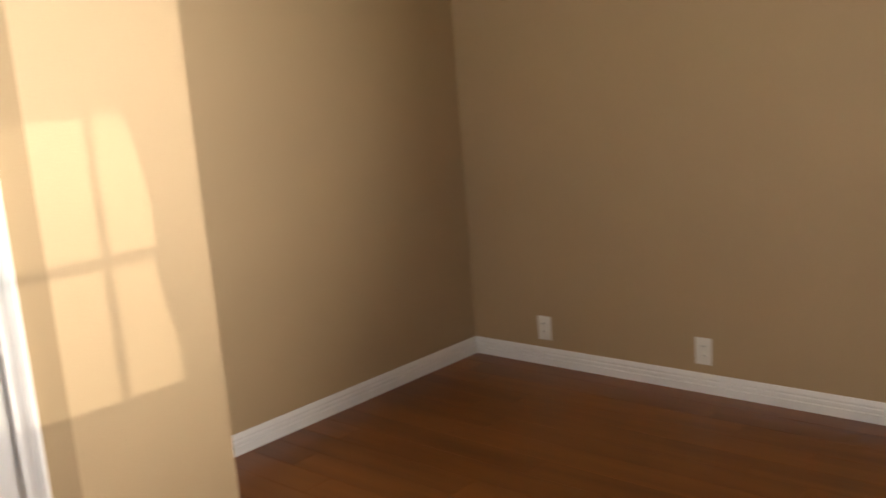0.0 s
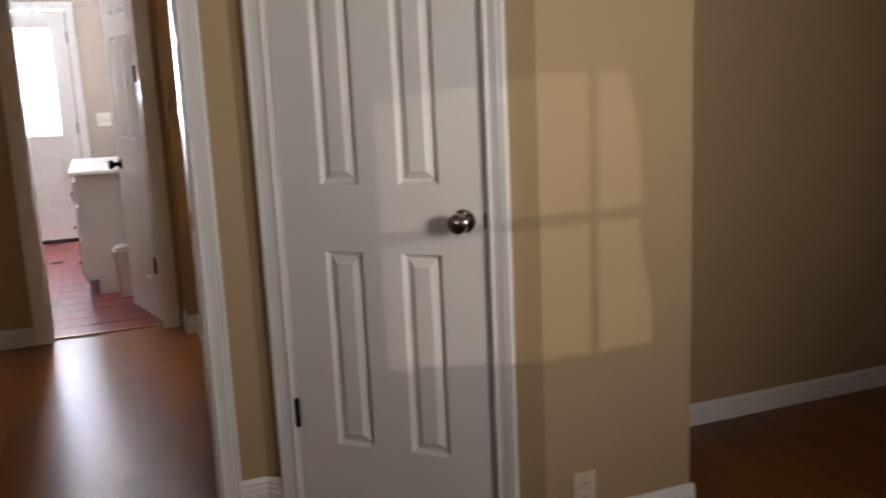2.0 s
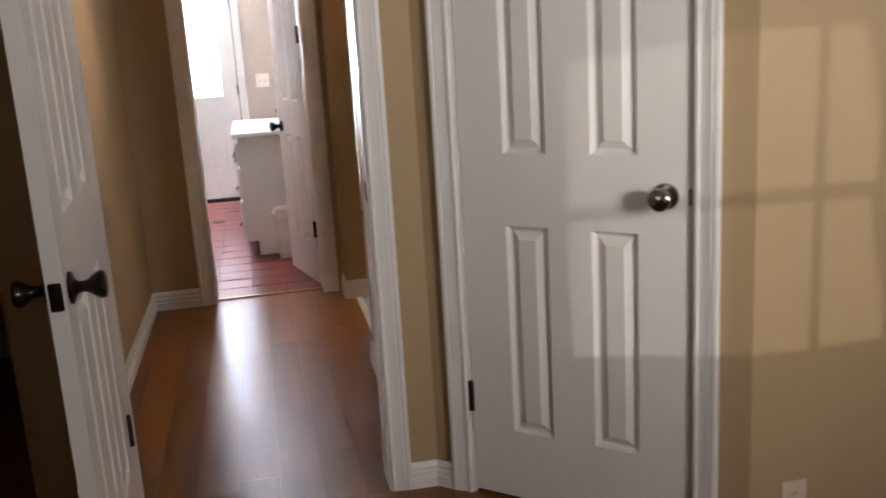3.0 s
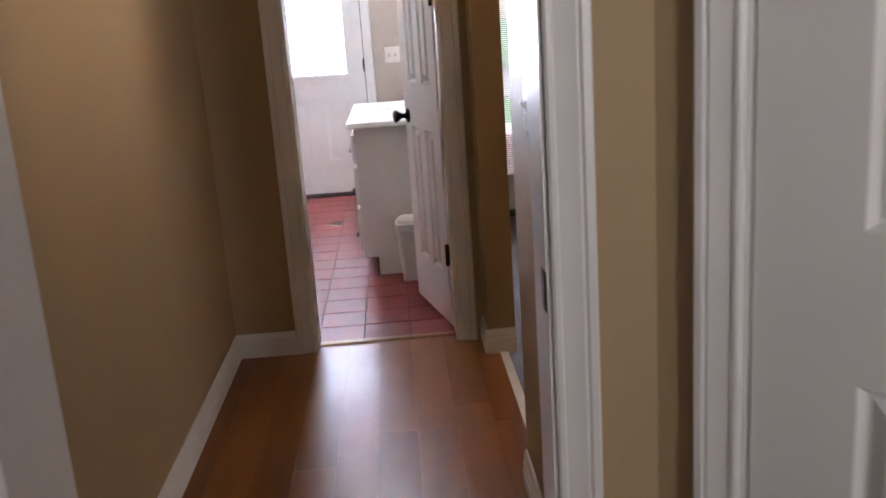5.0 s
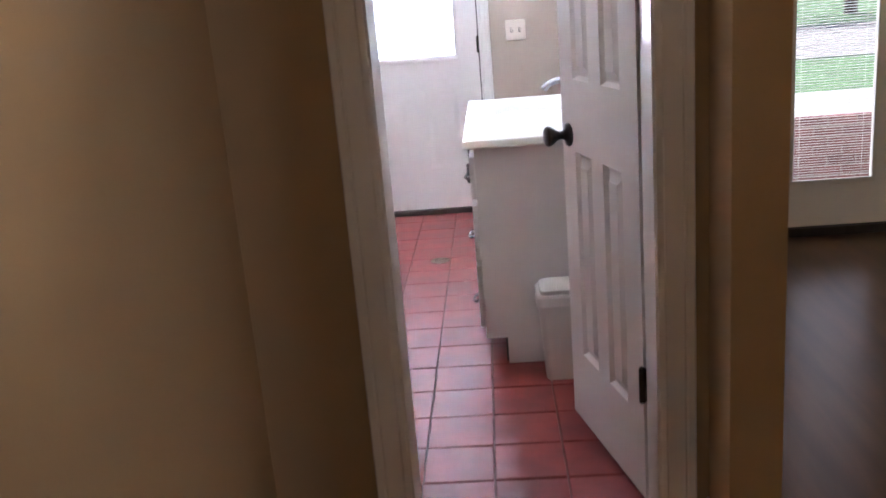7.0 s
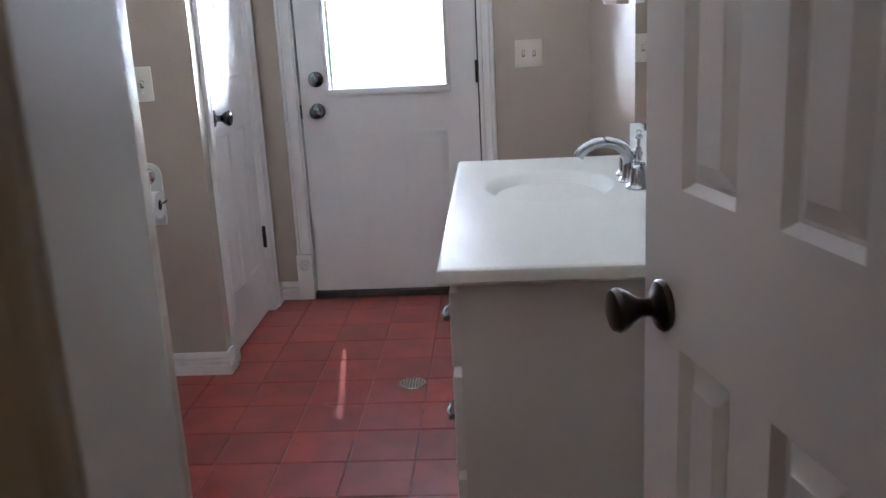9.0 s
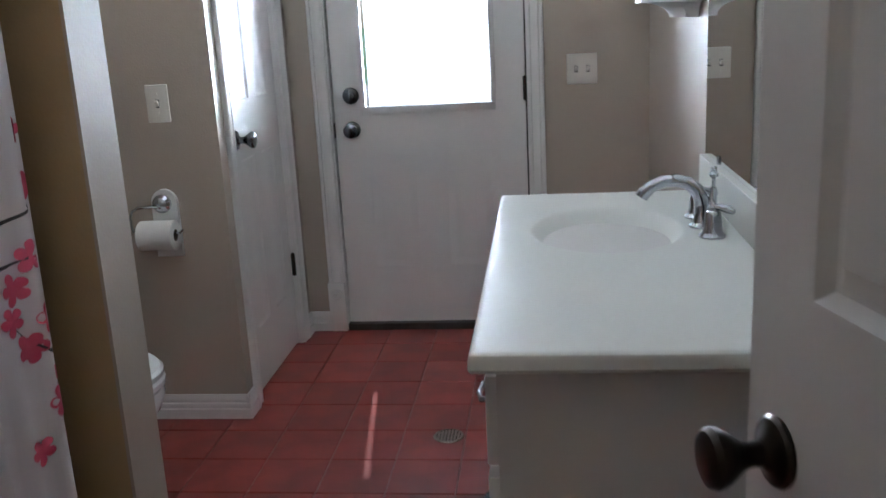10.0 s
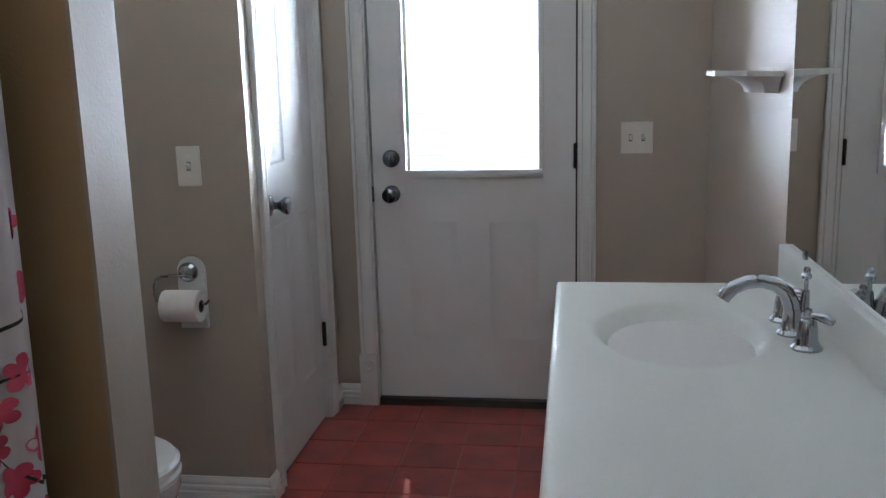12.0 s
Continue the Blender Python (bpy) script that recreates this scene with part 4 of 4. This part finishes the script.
def blossom(y, z, r, turn):
    bm = bmesh.new()
    c = bm.verts.new(on_cloth(y, z))
    n = 50
    ring = []
    for i in range(n):
        a = 2 * math.pi * i / n
        rr = r * (0.52 + 0.48 * abs(math.cos(2.5 * (a + turn))) ** 0.6) * (1 + 0.08 * math.sin(3 * a + turn * 7))
        ring.append(bm.verts.new(on_cloth(y + rr * math.cos(a), z + rr * math.sin(a))))
    for i in range(n):
        bm.faces.new((c, ring[i], ring[(i + 1) % n]))
    part("blossom", bm, M_PINK, cur, "crimson printed blossom")


def twig(points, wdt):
    bm = bmesh.new()
    prev = None
    for i in range(24):
        f = i / 23 * (len(points) - 1)
        k = min(int(f), len(points) - 2)
        u = f - k
        u = u * u * (3 - 2 * u) * 0.5 + u * 0.5
        y = points[k][0] * (1 - u) + points[k + 1][0] * u
        z = points[k][1] * (1 - u) + points[k + 1][1] * u
        wv = wdt * (1 - 0.6 * i / 23)
        cur_v = [bm.verts.new(on_cloth(y, z - wv) - Vector((0.0006, 0, 0))), bm.verts.new(on_cloth(y, z + wv) - Vector((0.0006, 0, 0)))]
        if prev:
            bm.faces.new((prev[0], cur_v[0], cur_v[1], prev[1]))
        prev = cur_v
    part("twig", bm, M_BRANCH, cur, "black printed twig")


PRINT = ((0.978, 1.165, 0.021), (0.993, 1.085, 0.022), (0.945, 0.990, 0.024), (0.914, 0.948, 0.024), (0.962, 0.895, 0.025), (0.902, 0.905, 0.022), (0.926, 0.858, 0.024),
         (0.985, 0.790, 0.019), (0.958, 0.765, 0.024), (0.985, 0.690, 0.021), (0.915, 0.700, 0.022), (0.90, 0.60, 0.024), (0.96, 0.56, 0.022), (0.93, 0.46, 0.023), (0.975, 0.38, 0.022),
         (0.91, 1.26, 0.023), (0.965, 1.33, 0.022), (0.93, 1.45, 0.024), (0.975, 1.56, 0.022), (0.91, 1.62, 0.023), (0.91, 0.33, 0.022), (0.95, 0.25, 0.022))
TWIGS = (((0.86, 1.035), (0.92, 1.045), (0.960, 1.055), (0.990, 1.072)), ((1.0, 0.828), (0.95, 0.845), (0.925, 0.868), (0.905, 0.895)), ((0.985, 0.838), (0.972, 0.862), (0.965, 0.885)), ((0.87, 0.985), (0.91, 0.983), (0.94, 0.988)),
         ((0.90, 0.56), (0.955, 0.60), (0.985, 0.67), (0.978, 0.74), (0.965, 0.80)), ((0.88, 0.63), (0.90, 0.60), (0.925, 0.575)), ((0.88, 1.22), (0.93, 1.28), (0.96, 1.32)), ((0.88, 0.36), (0.93, 0.42), (0.97, 0.39)))
for off in (0.0, -0.28, -0.56):
    for y, z, r in PRINT:
        blossom(y + off, z, r, rng.uniform(0, 6))
    for pts in TWIGS:
        twig([(y + off, z) for y, z in pts], 0.0035)
rod = thing("curtain_rod", Matrix(), "white shower curtain rod with rings", "curtain rod")
part("rod", tube(bmesh.new(), [(-0.495, 0.116, 2.01), (-0.495, 1.059, 2.01)], 0.0125, 16), M_CHROME, rod)
for i in range(8):
    part("ring", tube(bmesh.new(), [(-0.495 + 0.026 * math.cos(a), 0.2 + i * 0.11, 2.0 + 0.03 * math.sin(a)) for a in [2 * math.pi * k / 16 for k in range(17)]], 0.002, 6), M_CHROME, rod)

# bin between vanity and door
bn = thing("waste_bin", pose(0.455, 0.925, -0.003), "white plastic waste bin with overhanging lid rim", "waste bin")
bm = bmesh.new()


def rrect(hx, hy, r, z, n=5):
    pts = []
    for cx, cy, a0 in ((hx - r, hy - r, 0), (-hx + r, hy - r, 90), (-hx + r, -hy + r, 180), (hx - r, -hy + r, 270)):
        for i in range(n + 1):
            a = radians(a0 + 90 * i / n)
            pts.append((cx + r * math.cos(a), cy + r * math.sin(a), z))
    return pts


part("bucket", loft([rrect(0.078, 0.062, 0.02, 0), rrect(0.08, 0.064, 0.02, 0.01), rrect(0.096, 0.078, 0.022, 0.27)]), M_BIN, bn)
part("rim", loft([rrect(0.099, 0.081, 0.022, 0.271), rrect(0.103, 0.085, 0.022, 0.275), rrect(0.103, 0.085, 0.022, 0.305), rrect(0.099, 0.081, 0.022, 0.311)]), M_BIN, bn)
part("lid", loft([rrect(0.090, 0.072, 0.02, 0.312), rrect(0.088, 0.070, 0.02, 0.326), rrect(0.07, 0.055, 0.02, 0.334)]), M_BIN, bn)

# floor drain
dn = thing("floor_drain", pose(-0.065, 2.38, 0.0), "round grey metal floor drain grate", "floor drain")
part("rim", lathe(bmesh.new(), [(0.040, 0.001), (0.048, 0.001), (0.050, 0.003), (0.046, 0.006), (0.040, 0.005), (0.040, 0.001)], segs=36), M_NICKEL, dn)
part("well", lathe(bmesh.new(), [(0, 0.0012), (0.040, 0.0012)], segs=24), M_DARK, dn)
for i in range(-3, 4):
    hl = math.sqrt(0.040 ** 2 - (i * 0.0105) ** 2)
    part("bar", box(i * 0.0105 - 0.0025, -hl, 0.0015, i * 0.0105 + 0.0025, hl, 0.005), M_NICKEL, dn)
    part("bar", box(-hl, i * 0.0105 - 0.0022, 0.0016, hl, i * 0.0105 + 0.0022, 0.0046), M_NICKEL, dn)

# ---- outdoors beyond the french doors ----
structure("ground", box(-300, -300, -0.62, 300, 300, -0.42), M_GRASS, "sunlit green lawn", "ground")
structure("pavement", box(-3, LIV_N + 0.13, -0.42, 9, 5.9, -0.30, bevel=0.01), M_CONCRETE, "pale concrete patio", "pavement")
structure("pavement", box(-40, 8.3, -0.42, 60, 10.8, -0.40), M_CONCRETE, "pale concrete walk", "pavement")
structure("road", box(-120, 15.6, -0.42, 150, 25, -0.405), M_ROAD, "pale sunlit road", "road")
pw = thing("brick_planter_wall", pose(0.8, 4.75, -0.30), "low red brick garden wall", "garden wall")
part("mortar_core", box(0.0, 0.008, 0, 3.6, 0.092, 0.50), M_MORTAR, pw)


def tree(x, y, h, spread, seed):
    rr = random.Random(seed)
    t = thing("tree", pose(x, y, -0.42), "broad dark green tree across the road", "tree", "trees across the road")
    bm = bmesh.new()
    tube(bm, [(0, 0, 0), (0.05, 0, h * 0.2), (0.0, 0.1, h * 0.45), (0.1, 0, h * 0.7)], [0.22, 0.17, 0.12, 0.05], 10)
    tips = []
    for i in range(9):
        a = rr.uniform(0, 6.28)
        z = h * rr.uniform(0.25, 0.6)
        e = Vector((math.cos(a) * spread * rr.uniform(0.4, 0.8), math.sin(a) * spread * rr.uniform(0.4, 0.8), z + h * rr.uniform(0.1, 0.35)))
        tube(bm, [(0.03, 0.05, z), e * 0.5 + Vector((0, 0, z * 0.45)), e], [0.07, 0.045, 0.015], 7)
        tips.append(e)
    part("trunk", bm, M_BARK, t)
    bm = bmesh.new()
    for i in range(2600):
        c = rr.choice(tips) + Vector((rr.gauss(0, spread * 0.28), rr.gauss(0, spread * 0.28), rr.gauss(0, h * 0.11)))
        c.z = max(c.z, 0.5)
        s = rr.uniform(0.08, 0.2)
        d = Vector((rr.gauss(0, 1), rr.gauss(0, 1), rr.gauss(0, 1))).normalized()
        e = d.orthogonal().normalized()
        bm.faces.new([bm.verts.new(c + v) for v in (d * s, e * s * 0.5, -d * s, -e * s * 0.5)])
    part("crown", bm, M_LEAF, t)


for i, (x, y, h, sp) in enumerate(((7.5, 28, 7, 3.2), (12.5, 30, 8, 3.6), (17.5, 28.5, 6.5, 3.2), (3.0, 30, 7.5, 3.4), (22.5, 31, 8, 3.6), (-2.5, 29, 7, 3.3))):
    tree(x, y, h, sp, 40 + i)

# ---- pieces: bathroom tiles and garden wall bricks ----
bt = bmesh.new()
add_box(bt, -0.0982, -0.0982, -0.008, 0.0982, 0.0982, 0.0)
top_edges = [e for e in bt.edges if all(v.co.z > -0.001 for v in e.verts)]
bmesh.ops.bevel(bt, geom=top_edges, offset=0.002, segments=1, affect="EDGES")
tile_mesh = finish("tile", bt, M_TILE)
floor_b = bpy.data.objects["floor_bathroom"]
PITCH = 0.2005
tr = random.Random(9)
for i in range(-9, 4):
    for j in range(0, 17):
        cx, cy = -0.012 + (i + 0.5) * PITCH, 0.022 + (j + 0.5) * PITCH
        if cx - 0.1 < BATH_W or cx + 0.1 > BATH_E + 0.11 or cy + 0.1 > BATH_N + 0.1:
            continue
        if (cx < LC - 0.1 and cy > 2.62) or (cx < -0.5 and 1.0 < cy < 1.2):
            continue
        tile = new("tile", tile_mesh)
        tile.parent = floor_b
        tile.matrix_basis = pose(cx, cy, tr.uniform(-0.0006, 0.0006), tr.uniform(-0.15, 0.15), tr.uniform(-0.15, 0.15), tr.choice((0, 90, 180, 270)))
bb = bmesh.new()
add_box(bb, -0.1, -0.05, -0.0325, 0.1, 0.05, 0.0325, bevel=0.004)
brick_mesh = finish("brick", bb, M_BRICK)
for r in range(7):
    for i in range(17):
        x = 0.12 + i * 0.21 + (0.105 if r % 2 else 0)
        brick = new("brick", brick_mesh)
        brick.parent = pw
        brick.matrix_basis = pose(x, 0.05, 0.036 + r * 0.0735, 0, 0, tr.uniform(-0.5, 0.5))
# laminate boards of the bedroom and the hall
BOARD_W, BOARD_L = 0.13, 1.21
fr2 = random.Random(21)


def lay_boards(parent, x0, y0, x1, y1):
    row = math.floor(x0 / BOARD_W)
    while row * BOARD_W < x1:
        xa, xb = max(row * BOARD_W, x0), min((row + 1) * BOARD_W, x1)
        y = y0 - fr2.uniform(0.1, BOARD_L - 0.1)
        while y < y1:
            ya, yb = max(y, y0), min(y + BOARD_L, y1)
            y += BOARD_L
            if xb - xa < 0.01 or yb - ya < 0.02:
                continue
            e = 0.0009
            me = bpy.data.meshes.new("floor_board")
            lo = [(xa, ya), (xb, ya), (xb, yb), (xa, yb)]
            hi = [(xa + e, ya + e), (xb - e, ya + e), (xb - e, yb - e), (xa + e, yb - e)]
            me.from_pydata([(*p, -0.003) for p in lo] + [(*p, -0.0009) for p in lo] + [(*p, 0.0) for p in hi], [],
                           [(8, 9, 10, 11)] + [(k + a, k + (a + 1) % 4, k + 4 + (a + 1) % 4, k + 4 + a) for k in (0, 4) for a in range(4)])
            me.materials.append(M_WOOD)
            ob = new("floor_board", me)
            ob.parent = parent
        row += 1


lay_boards(bpy.data.objects["floor_bedroom"], WEST, SOUTH, EAST, -2.4605)
lay_boards(bpy.data.objects["floor_hall"], HALL_W, -2.4595, 0.755, 0.012)
